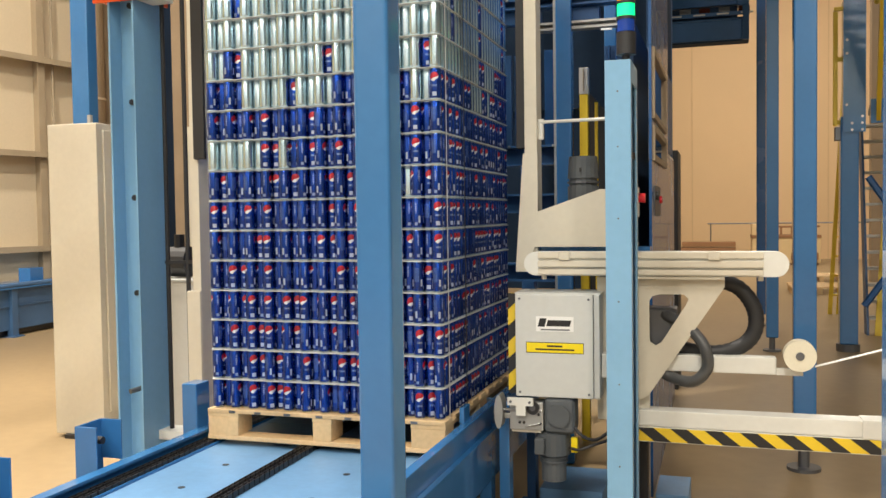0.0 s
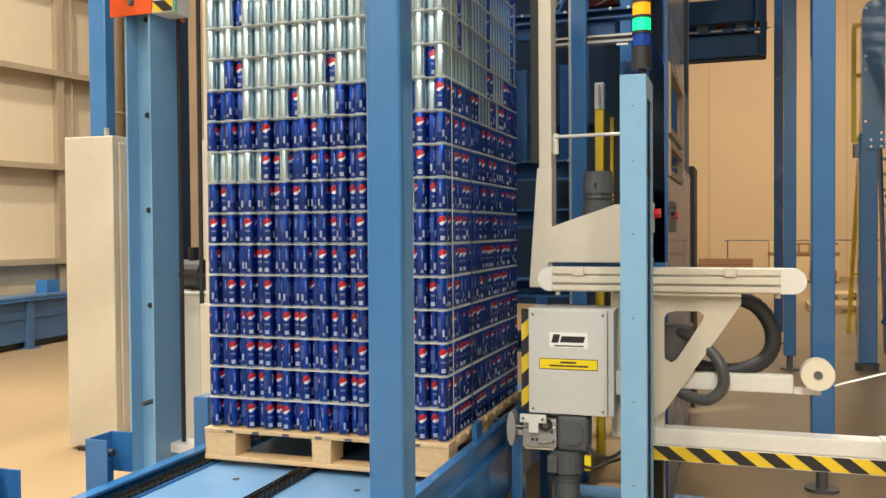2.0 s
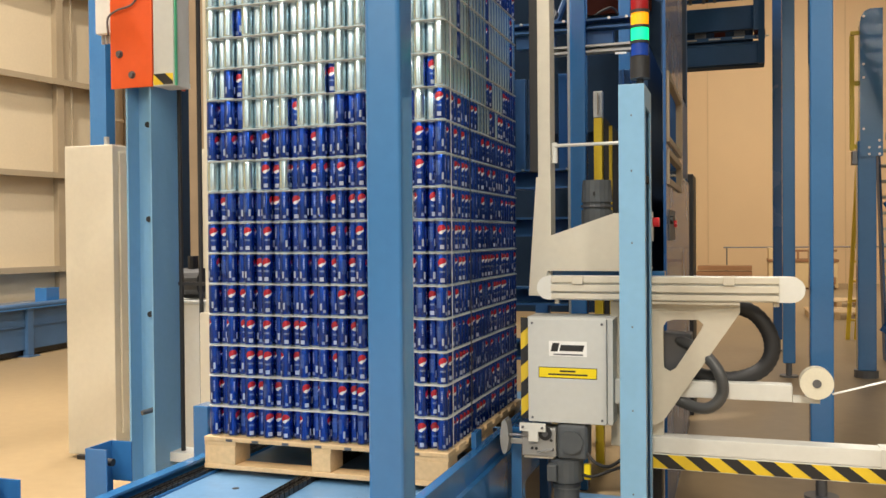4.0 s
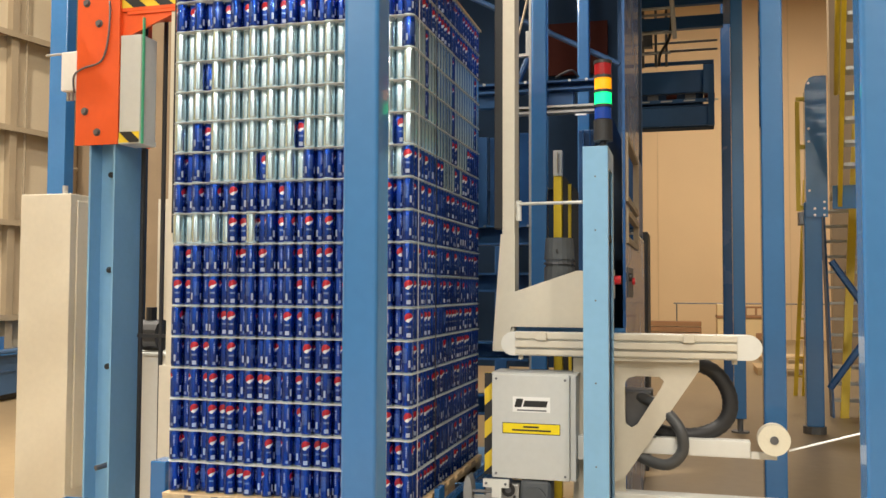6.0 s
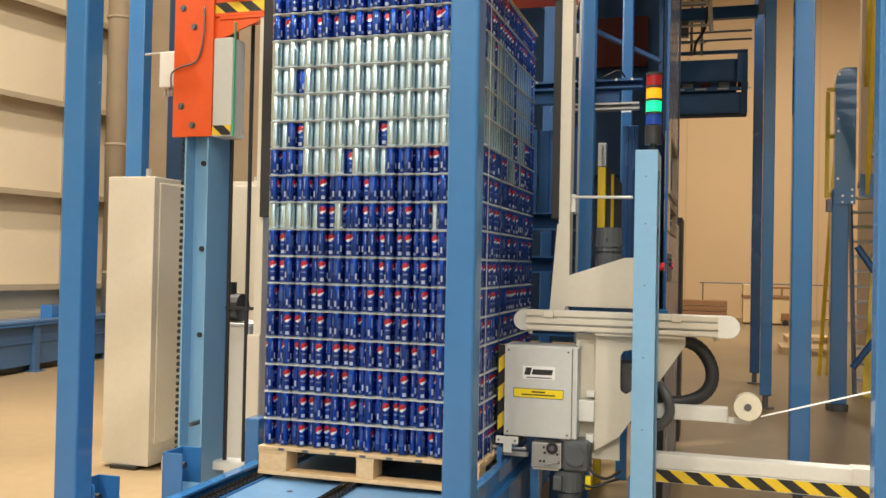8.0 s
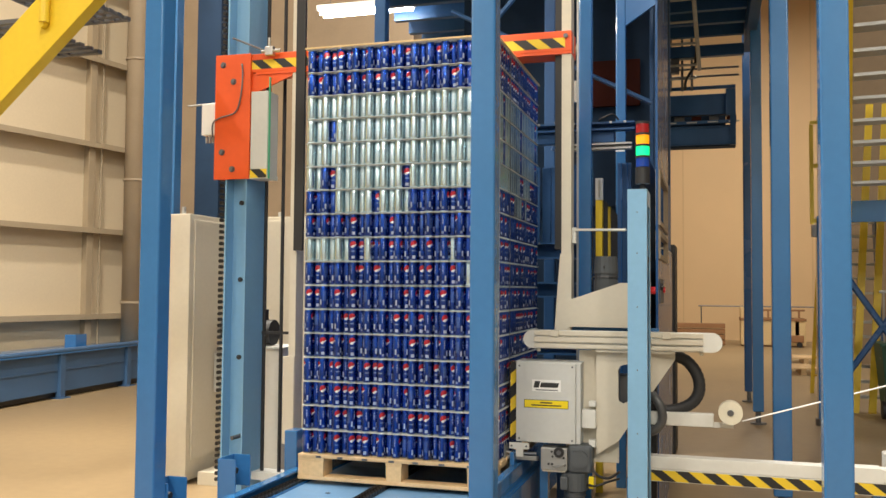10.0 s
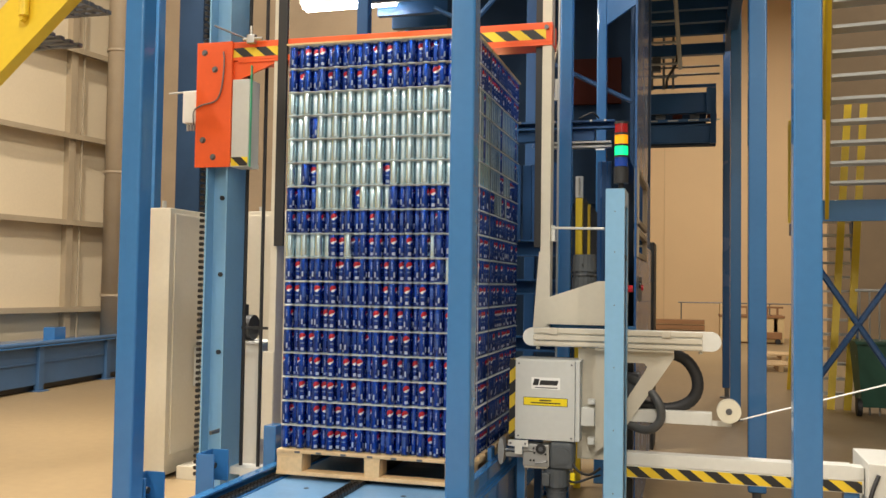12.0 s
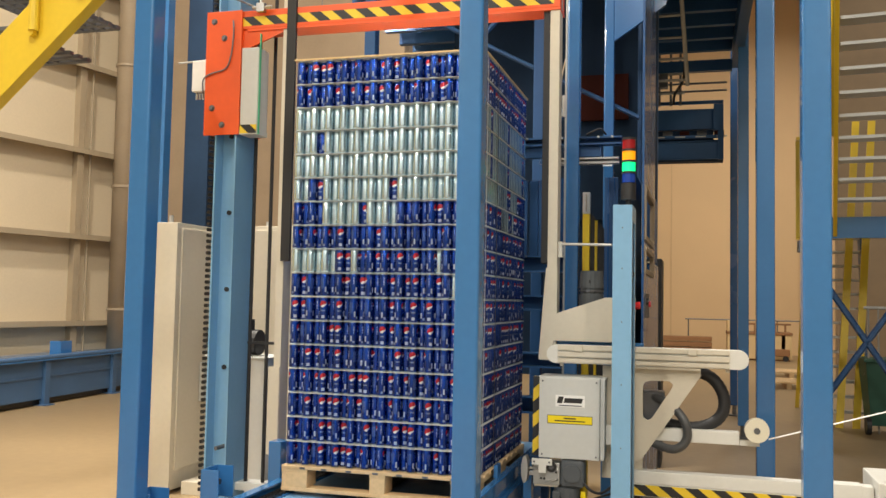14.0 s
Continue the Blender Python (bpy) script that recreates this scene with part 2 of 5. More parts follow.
def tube(points, radius, sides=10, ribs=0.0):
    """A bent hose through points; ribs makes every other ring wider."""
    bm = bmesh.new()
    pts = [Vector(p) for p in points]
    path = []
    for i in range(len(pts) - 1):
        p0, p1, p2, p3 = pts[max(i - 1, 0)], pts[i], pts[i + 1], pts[min(i + 2, len(pts) - 1)]
        steps = 8 if ribs else 5
        for s in range(steps):
            t = s / steps
            path.append(0.5 * (2 * p1 + (p2 - p0) * t + (2 * p0 - 5 * p1 + 4 * p2 - p3) * t * t + (3 * p1 - p0 - 3 * p2 + p3) * t ** 3))
    path.append(pts[-1])
    rings = []
    for i, p in enumerate(path):
        d = (path[min(i + 1, len(path) - 1)] - path[max(i - 1, 0)]).normalized()
        ref = Vector((0, 1, 0)) if abs(d.y) < 0.9 else Vector((1, 0, 0))
        sx = d.cross(ref).normalized()
        sy = sx.cross(d)
        r = radius * (1 - (ribs if i % 2 else 0))
        rings.append([bm.verts.new(p + sx * (r * math.cos(a)) + sy * (r * math.sin(a))) for a in (2 * math.pi * k / sides for k in range(sides))])
    for a, c in zip(rings, rings[1:]):
        for k in range(sides):
            f = bm.faces.new((a[k], a[(k + 1) % sides], c[(k + 1) % sides], c[k]))
            f.smooth = True
    bm.faces.new(rings[0][::-1]); bm.faces.new(rings[-1])
    return bm


def finish(bm, name, mat, smooth=False):
    me = bpy.data.meshes.new(name)
    bmesh.ops.recalc_face_normals(bm, faces=bm.faces)
    bm.to_mesh(me)
    bm.free()
    if smooth:
        for p in me.polygons:
            p.use_smooth = len(p.vertices) == 4
    me.materials.append(mat)
    return me


def part(name, bm, mat, parent, label="", smooth=False):
    ob = new(name, finish(bm, name, mat, smooth))
    ob.parent = parent
    return tagged(ob, label)


def single(name, bm, mat, label, category, kind="", group="", smooth=False):
    return tagged(new(name, finish(bm, name, mat, smooth)), label, category, group, kind)


def thing(name, label, category, at=(0, 0, 0), group="", kind=""):
    ob = new(name)
    ob.location = at
    ob.empty_display_size = 0.1
    return tagged(ob, label, category, group, kind)


def grow(ob, sx, sy, sz):
    """Sizes all parts of a thing about its origin."""
    done = set()
    for o in ob.children_recursive:
        if o.data and o.data not in done:
            done.add(o.data)
            o.data.transform(Matrix.Diagonal((sx, sy, sz, 1)))


def hazard(parent, axis, a0, a1, z0, z1, fixed, pitch=0.12, lean=0.6, outward=-1):
    """A yellow strip with slanted black bars, along x (axis 'x', at y = fixed) ; bars stand 1 mm proud."""
    t = 0.002
    part("hazard_strip", boxm(a0, a1, min(fixed, fixed - outward * t), max(fixed, fixed - outward * t), z0, z1), YELLOW, parent, "yellow and black hazard strip")
    h = z1 - z0
    k = a0 - h * lean
    while k < a1:
        pts = [(k, z0), (k + pitch / 2, z0), (k + pitch / 2 + h * lean, z1), (k + h * lean, z1)]
        lo, hi = max(min(p[0] for p in pts), a0), min(max(p[0] for p in pts), a1)
        clipped = clip_poly(pts, a0, a1)
        if len(clipped) > 2 and hi > lo:
            part("hazard_bar", slab(bmesh.new(), clipped, fixed + outward * 0.0012, fixed), BLACK_PAINT, parent)
        k += pitch


def clip_poly(pts, lo, hi):
    for side, lim in ((1, lo), (-1, hi)):
        res = []
        for p, q in zip(pts, pts[1:] + pts[:1]):
            ip, iq = side * (p[0] - lim) >= 0, side * (q[0] - lim) >= 0
            if ip:
                res.append(p)
            if ip != iq and q[0] != p[0]:
                s = (lim - p[0]) / (q[0] - p[0])
                res.append((lim, p[1] + s * (q[1] - p[1])))
        pts = res
        if not pts:
            break
    return pts


# ---- the hall ----
single("floor", boxm(-40, 30, -20, 90, -0.2, 0), FLOOR, "worn tan concrete factory floor", "floor", "structure")
single("ceiling", boxm(-40, 30, -20, 90, 17.0, 17.2), CEILING, "dark sheet-metal hall roof", "ceiling", "structure")
single("wall_far", boxm(-3.0, 22, 28, 28.3, 0, 17), TAN, "tan partition wall with faint vertical joints", "wall", "structure")
for k in range(5):
    single("trim", boxm(0.86 + 4.3 * k, 0.89 + 4.3 * k, 27.98, 28, 0, 17), material("joint_shade", (0.62, 0.44, 0.245), 0.7) if k == 0 else bpy.data.materials["joint_shade"], "narrow joint strip on the partition", "wall trim", "structure")
# right and rear walls are out of view, added as surroundings for the cans' reflections
single("wall_right", boxm(20, 20.3, -16, 28.3, 0, 17), PALE, "unseen grey side wall added to close the hall and tint reflections", "wall", "structure")
single("wall_rear", boxm(-25, 20.3, -16.3, -16, 0, 17), PALE, "unseen grey rear wall added to close the hall and tint reflections", "wall", "structure")
single("wall_inner", boxm(-3.3, -3.0, 9.33, 28.3, 0, 17), BROWN, "brown inner wall of the hall", "wall", "structure")
single("wall_mid", boxm(-9.0, -3.0, 9.12, 9.32, 0, 17), BROWN, "brown painted wall behind the cabinets", "wall", "structure")

# added wall: its brown paints the shadow lying on the partition here
single("wall_stair", boxm(5.0, 20, 18, 18.3, 0, 17), BROWN, "added brown wall that imitates the shadow behind the stair", "wall", "structure")

# clad side wall on girts, turned to the machine line
WALL_AT, WALL_TURN = (-8.88, 6.65), -9.5


def clad_wall():
    m = pose(WALL_AT[0], WALL_AT[1], 0, 0, 0, WALL_TURN)
    wall = single("wall_left", boxm(-0.2, 0, -24, 2.5, 0, 17), CLADDING, "cream metal-clad wall on dull horizontal girts", "wall", "structure")
    wall.matrix_world = m
    for z in (1.20, 2.69, 4.18, 5.68, 7.18, 8.68, 10.18, 11.7, 13.2, 14.7):
        bm = box(bmesh.new(), 0, 0.24, -24, 2.5, z - 0.015, z + 0.015)
        box(bm, 0.225, 0.25, -24, 2.5, z - 0.07, z + 0.02)
        part("girt", bm, GIRT, wall)
    for k in range(-4, 1):
        y = 6.0 * k + 1.34
        bm = box(bmesh.new(), 0.0, 0.16, y, y + 0.04, 0, 17)
        box(bm, 0.15, 0.17, y - 0.04, y + 0.09, 0, 17)
        part("sag_rod", rodm((0.13, y + 0.27, 0), (0.13, y + 0.27, 17), 0.02, 8), GIRT, wall)
        part("wall_post", bm, GIRT, wall)


clad_wall()


# an added overhead area lamp without a fitting
def added_lamp(x, y, z, size_x, size_y, power):
    lamp = bpy.data.lights.new("added_area", "AREA")
    lamp.shape, lamp.size, lamp.size_y, lamp.energy, lamp.color = "RECTANGLE", size_x, size_y, power, LAMP_COLOUR
    ob = new("high_bay_light", lamp)
    ob.location = (x, y, z)
    return tagged(ob, "unseen area lamp added overhead to light the hall", "lamp")


# unseen lamps, placed and powered to brighten walls, machine and can streaks
for lx, ly, lz, w, d, power in (
        (-5.5, -13.5, 9.3, 0.5, 2.4, 860), (1.5, -9, 9.3, 0.5, 2.4, 480), (7, -13.5, 9.3, 0.5, 2.4, 1000), (-6, -4, 9.3, 0.5, 2.4, 160), (1, -5, 9.3, 0.5, 2.4, 320),
        (8, -4, 9.3, 0.5, 2.4, 240), (-3, 2.0, 9.3, 0.5, 2.4, 860), (-4.8, 0.2, 13.0, 0.6, 2.4, 1500), (9, 12, 13.0, 0.8, 3.0, 480),
        (1.0, 19, 11.5, 2.1, 1.2, 500), (5.0, 19, 11.5, 2.1, 1.2, 520), (9.5, 19, 11.5, 2.1, 1.2, 260)):
    added_lamp(lx, ly, lz, w, d, power)


# ---- conveyor under the load ----
def conveyor():
    c = thing("chain_conveyor", "light-blue chain conveyor carrying the loaded pallet", "conveyor")
    part("side_frame", box(boxm(-0.712, -0.680, -2.6, 2.6, 0.30, 0.548, 0.004), -0.712, -0.655, -2.6, 2.6, 0.549, 0.562), BLUE, c)
    part("side_frame", box(boxm(0.70, 0.73, -2.6, 2.6, 0.30, 0.54, 0.004), 0.655, 0.70, -2.6, 2.6, 0.50, 0.645, 0.004), BLUE, c)
    for x0, x1 in ((-0.575, -0.135), (-0.045, 0.53)):
        for y0, y1 in ((-2.6, -0.95), (-0.946, 0.6), (0.604, 2.6)):
            part("deck_plate", boxm(x0, x1, y0, y1, 0.485, 0.50, 0.002), DECK_BLUE, c)
        for y in (-0.55, -0.20):
            # no opening is cut: a black disc gives the hole's inner shade
            part("deck_hole", rodm(((x0 + x1) / 2 + 0.02, y, 0.4995), ((x0 + x1) / 2 + 0.02, y, 0.5012), 0.016, 14), BLACK, c, "lifting hole shown as a flat black disc")
    for x0, x1 in ((-0.675, -0.575), (-0.135, -0.045), (0.53, 0.645)):
        bm = box(bmesh.new(), x0, x1, -2.6, 2.6, 0.44, 0.488)
        part("chain_bed", bm, DARK_STEEL, c)
        for dx in (0.022, 0.066):
            bm = bmesh.new()
            for k in range(118):
                y = -2.55 + 0.0435 * k
                box(bm, x0 + dx, x0 + dx + 0.006, y, y + 0.036, 0.492, 0.526)
                box(bm, x0 + dx + 0.018, x0 + dx + 0.024, y + 0.012, y + 0.048, 0.492, 0.526)
                box(bm, x0 + dx + 0.005, x0 + dx + 0.019, y + 0.012, y + 0.030, 0.498, 0.522)
            part("chain", bm, GREASE, c, "oily black roller chain")
        for dx in (0.008, 0.092):
            if x0 + dx + 0.006 < x1:
                part("chain_guide", boxm(x0 + dx, x0 + dx + 0.006, -2.6, 2.6, 0.488, 0.512), BLUE, c)
    for y in (-2.3, -0.9, 0.55, 2.3):
        for x in (-0.68, 0.70):
            part("leg", box(boxm(x - 0.03, x + 0.03, y - 0.04, y + 0.04, 0.012, 0.30), x - 0.07, x + 0.07, y - 0.07, y + 0.07, 0, 0.012), BLUE, c)
        part("cross_member", boxm(-0.675, 0.68, y - 0.03, y + 0.03, 0.33, 0.44), BLUE, c)
    for y in (-1.244, -0.60):
        bm = boxm(-0.825, -0.816, y, y + 0.17, 0.40, 0.74, 0.003)
        box(bm, -0.816, -0.714, y, y + 0.008, 0.40, 0.74, 0.002)
        box(bm, -0.816, -0.714, y + 0.162, y + 0.17, 0.564, 0.74, 0.002)
        br = part("sensor_bracket", bm, BLUE, c, "bent blue sensor bracket")
        part("sensor", rod(rodm((-0.80, y + 0.10, 0.66), (-0.76, y + 0.10, 0.66), 0.017), (-0.79, y + 0.08, 0.58), (-0.79, y + 0.08, 0.66), 0.008, 8), BLACK, br)
    part("guide_tab", boxm(-0.80, -0.714, 0.16, 0.28, 0.50, 0.785, 0.006), BLUE, c)
    part("guide_tab", boxm(0.648, 0.672, 0.24, 0.34, 0.645, 0.72, 0.003), BLUE, c)


conveyor()


# ---- pallet and cans ----
def pallet():
    p = thing("pallet", "pale pine block pallet under the stacked cans", "pallet")
    x0, x1, y0, y1 = -0.62, 0.62, -0.015, 1.365
    n = 9
    for k in range(n):
        y = y0 + (y1 - y0 - 0.115) * k / (n - 1)
        part("top_board", boxm(x0, x1, y, y + 0.115, 0.660, 0.680, 0.003), WOOD, p)
    for x, w in ((x0, 0.17), (-0.05, 0.10), (x1 - 0.17, 0.17)):
        part("stringer_board", boxm(x, x + w, y0 + 0.003, y1 - 0.003, 0.640, 0.660, 0.002), WOOD, p)
        for y in (y0 + 0.002, 0.605, y1 - 0.142):
            part("block", boxm(x + 0.002, x + w - 0.002, y, y + 0.14, 0.550, 0.640, 0.004), WOOD, p)
    for y in (y0, 0.625, y1 - 0.10):
        part("bottom_board", boxm(x0, x1, y, y + 0.10, 0.528, 0.550, 0.002), WOOD, p)
    for x in (-0.5, -0.36, -0.2, -0.03, 0.12, 0.28, 0.45):
        part("staple_mark", boxm(x, x + 0.035, y0 - 0.0015, y0, 0.662, 0.674), DARK_STEEL, p)

    return p


load_pallet = pallet()

LAYER, BASE, PITCH, CAN_R, COLS, ROWS_DEEP = 0.147, 0.680, 0.0484, 0.0279, 25, 24
SEGS = 14
PROFILE = [(0.0225, 0.0), (0.0258, 0.004), (CAN_R, 0.012), (CAN_R, 0.131), (0.0264, 0.137), (0.0256, 0.1395), (0.0268, 0.1405), (0.0268, 0.1435), (0.0245, 0.1435)]


def can_arrays():
    """Vertices, quads and texture coordinates of one can round its axis."""
    vs, fs, uvs = [], [], []
    for r, z in PROFILE:
        for k in range(SEGS):
            a = 2 * math.pi * k / SEGS
            vs.append((r * math.cos(a), r * math.sin(a), z))
    for i in range(len(PROFILE) - 1):
        for k in range(SEGS):
            j = (k + 1) % SEGS
            fs.append((i * SEGS + k, i * SEGS + j, (i + 1) * SEGS + j, (i + 1) * SEGS + k))
            z0, z1 = PROFILE[i][1] / 0.1435, PROFILE[i + 1][1] / 0.1435
            uvs += [(k / SEGS, z0), ((k + 1) / SEGS, z0), ((k + 1) / SEGS, z1), (k / SEGS, z1)]
    return np.array(vs), np.array(fs), np.array(uvs)


CAN_V, CAN_F, CAN_UV = can_arrays()


def can_mesh(name, places, mat):
    """One mesh of cans at (x, y, z, turn)."""
    me = bpy.data.meshes.new(name)
    v, f, uv = [], [], []
    for i, (x, y, z, a) in enumerate(places):
        c, s = math.cos(a), math.sin(a)
        v.append(np.stack((CAN_V[:, 0] * c - CAN_V[:, 1] * s + x, CAN_V[:, 0] * s + CAN_V[:, 1] * c + y, CAN_V[:, 2] + z), 1))
        f.append(CAN_F + i * len(CAN_V))
        uv.append(CAN_UV)
    me.from_pydata(np.concatenate(v).tolist(), [], np.concatenate(f).tolist())
    layer = me.uv_layers.new(name="print")
    layer.data.foreach_set("uv", np.concatenate(uv).astype(np.float32).ravel())
    me.polygons.foreach_set("use_smooth", np.ones(len(me.polygons), dtype=bool))
    me.materials.append(mat)
    me.update()
    return me


# columns whose emblem faces the front, layer by layer
EMBLEMS = {1: (4, 6, 7, 8, 19, 22, 23), 2: (4, 5, 7, 10, 14, 15, 16, 18, 23), 3: (2, 4, 5, 6, 9, 13, 16, 18, 22, 24), 4: (3, 4, 6, 8, 9, 10, 13, 15, 17, 19, 21),
           5: (2, 3, 6, 14, 16, 23), 6: (5, 6, 12, 13, 15, 18, 21, 24), 7: (0, 1, 4, 6, 13, 16, 18, 24), 8: (1, 7, 9, 13, 15, 16, 19, 23),
           9: (6, 7, 11, 14, 16, 22), 10: (6, 11, 22), 11: (9, 19, 24), 12: (3, 13, 23), 16: (1, 5, 7, 9, 11, 13, 19), 17: (2, 3, 4, 11, 13, 17)}


def is_bare(layer, col, row):
    """Which cans are unprinted aluminium: upper layers, but for strays."""
    if row <= 2:
        if layer == 9:
            return col <= 5 or col in (8, 19)
        if layer == 11:
            return 4 <= col <= 8 or 10 <= col <= 13 or col in (22, 23)
        if layer == 12:
            return col not in (2, 3, 13, 23) or (col == 3 and row)
        if layer == 13:
            return True
        if layer == 14:
            return col != 3
        if layer == 15:
            return col != 24 or row
        return layer == 8 and col == 21
    if layer in (13, 14, 15):
        return row % 9 != 4
    if layer == 12:
        return 3 <= row <= 12 or 15 <= row <= 18
    return layer == 11 and row in (10, 11, 12, 13, 16)


def can_load():
    rnd = random.Random(5)
    load = thing("can_load", "tall load of blue printed and bare aluminium cans in layers", "cans", (0, 0, BASE))
    xs = [(-0.581 + PITCH * c) for c in range(COLS)]
    one = {True: can_mesh("can", [(0, 0, 0, 0)], CAN_BARE), False: can_mesh("can", [(0, 0, 0, 0)], CAN_BLUE)}
    rest = {True: [], False: []}
    facing = math.atan2(-1.0, 0.42)
    for layer in range(1, 18):
        z = (layer - 1) * LAYER + 0.0022
        for c, x in enumerate(xs):
            for r in range(ROWS_DEEP):
                if 2 < r < ROWS_DEEP - 2 and 2 < c < COLS - 3:
                    continue
                y = 0.030 + 2 * CAN_R * r + (CAN_R if c % 2 else 0)
                if y > 1.345 - CAN_R:
                    continue
                if r == 0 and c in EMBLEMS.get(layer, ()):
                    a = facing - math.pi + rnd.uniform(-0.35, 0.35)
                elif r == 0:
                    a = facing - math.pi + rnd.choice((-1, 1)) * rnd.uniform(1.15, 3.0)
                elif c == COLS - 1 and rnd.random() < 0.42:
                    a = math.atan2(-0.8, 0.6) - math.pi + rnd.uniform(-0.4, 0.4)
                else:
                    a = rnd.uniform(0, 6.28)
                bare = bool(is_bare(layer, c, r))
                if r == 0 and layer <= 12:
                    ob = new("can", one[bare])
                    ob.parent = load
                    ob.location, ob.rotation_euler = (x, y, z), (0, 0, a)
                else:
                    rest[bare].append((x, y, z, a))
    for bare, mat in ((True, CAN_BARE), (False, CAN_BLUE)):
        ob = new("can_remainder", can_mesh("can_remainder", rest[bare], mat))
        ob.parent = load
        tagged(ob, "bare aluminium cans" if bare else "blue printed cans", kind="stuff")
    for layer in range(1, 18):
        bm = bmesh.new()
        z = layer * LAYER - 0.0015
        out = []
        for cx, cy, a0 in ((0.575, 1.312, 0), (-0.575, 1.312, 90), (-0.575, 0.033, 180), (0.575, 0.033, 270)):
            for k in range(6):
                a = radians(a0 + 18 * k)
                out.append((cx + 0.038 * math.cos(a), cy + 0.038 * math.sin(a)))
        lo = [bm.verts.new((x, y, z - 0.0010)) for x, y in out]
        hi = [bm.verts.new((x, y, z + 0.0010)) for x, y in out]
        bm.faces.new(lo[::-1]); bm.faces.new(hi)
        for i in range(len(out)):
            j = (i + 1) % len(out)
            bm.faces.new((lo[i], lo[j], hi[j], hi[i]))
        part("tier_sheet", bm, SHEET, load)
    bm = box(bmesh.new(), -0.615, 0.615, -0.008, 0.08, 17 * LAYER + 0.002, 17 * LAYER + 0.012)
    box(bm, -0.615, 0.615, 1.27, 1.355, 17 * LAYER + 0.002, 17 * LAYER + 0.012)
    box(bm, -0.615, -0.53, 0.08, 1.27, 17 * LAYER + 0.002, 17 * LAYER + 0.012)
    box(bm, 0.53, 0.615, 0.08, 1.27, 17 * LAYER + 0.002, 17 * LAYER + 0.012)
    part("top_frame", bm, BOARD, load, "pale wooden top frame")
    part("strap", boxm(0.6135, 0.6145, 0.075, 0.084, -0.14, 17 * LAYER + 0.012), SHEET, load, "thin pale plastic strap")
    part("strap", boxm(0.6135, 0.6147, 0.365, 0.380, -0.14, 17 * LAYER + 0.012), BLACK, load, "dark plastic strap")
    return load


load = can_load()


# ---- guard posts in front and behind ----
def square_post(x0, y0, w, height, mat, label, group="guard posts"):
    p = thing("guard_post", label, "post", (x0 + w / 2, y0 + w / 2, 0), group)
    h = w / 2
    part("post", boxm(-h, h, -h, h, 0.01, height, 0.012), mat, p)
    part("base_plate", boxm(-h - 0.05, h + 0.05, -h - 0.05, h + 0.05, 0, 0.01), mat, p)
    return p


square_post(0.826, -1.383, 0.106, 5.2, BLUE, "square blue steel guard post before the load")
square_post(-0.825, -1.354, 0.106, 5.2, BLUE, "square blue steel guard post beside the conveyor")
square_post(2.212, -1.360, 0.106, 5.2, BLUE, "square blue steel guard post beside the strap reel")


def footed_post(x, y, w, height, mat, label):
    p = thing("frame_post", label, "post", (x, y, 0), "machine frame posts")
    h = w / 2
    part("post", boxm(-h, h, -h, h, 0.16, height, 0.016), mat, p)
    part("levelling_foot", rod(rodm((0, 0, 0), (0, 0, 0.02), w * 0.75, 20), (0, 0, 0.02), (0, 0, 0.16), w * 0.25, 12), DARK_STEEL, p)
    return p


footed_post(2.315, 2.20, 0.135, 6.5, BLUE, "tall blue frame post on a levelling foot")
footed_post(2.382, 7.17, 0.135, 7.5, BLUE, "tall blue front post of the overhead conveyor")
footed_post(2.365, 9.58, 0.135, 7.5, MID_BLUE, "tall dark-blue rear post of the overhead conveyor")


# ---- lift column with the orange press head ----
def lift_column():
    c = thing("lift_column", "light-blue steel lift column of the strapping machine", "column", (-1.416, 0.69, 0))
    bm = box(bmesh.new(), -0.085, -0.073, -0.12, 0.16, 0.02, 5.6)
    box(bm, 0.073, 0.085, -0.12, 0.16, 0.02, 5.6)
    box(bm, -0.073, 0.073, -0.02, -0.008, 0.02, 5.6)
    box(bm, -0.16, 0.16, -0.2, 0.24, 0, 0.02)
    part("beam", bm, LIGHT_BLUE, c)
    for z in (1.196, 1.749, 2.299, 2.85):
        part("bolt", rodm((-0.005, -0.02, z), (-0.005, -0.034, z), 0.017, 8), BLACK_PAINT, c)
    part("peg", rodm((0.06, -0.02, 0.655), (0.01, -0.135, 0.640), 0.015), DARK_STEEL, c, "short steel peg")
    bm = bmesh.new()
    for k in range(120):
        z = 0.25 + k * 0.044
        box(bm, -0.332, -0.308, 0.225, 0.233, z, z + 0.026)
        rod(bm, (-0.320, 0.22, z + 0.013), (-0.320, 0.255, z + 0.013), 0.014, 8)
    part("lift_chain", bm, GREASE, c, "hanging black roller chain")
    for x in (0.135, 0.27):
        part("guide_rod", rodm((x, 0.08, 0.38), (x, 0.08, 5.5), 0.013), BLACK, c, "thin black vertical rod")
    part("rod_clamp", boxm(0.12, 0.36, 0.07, 0.09, 1.36, 1.38), BLACK_PAINT, c)
    part("rod_base", boxm(0.08, 0.34, 0.02, 0.16, 0.33, 0.385, 0.004), WHITE, c)
    return c


lift_column()


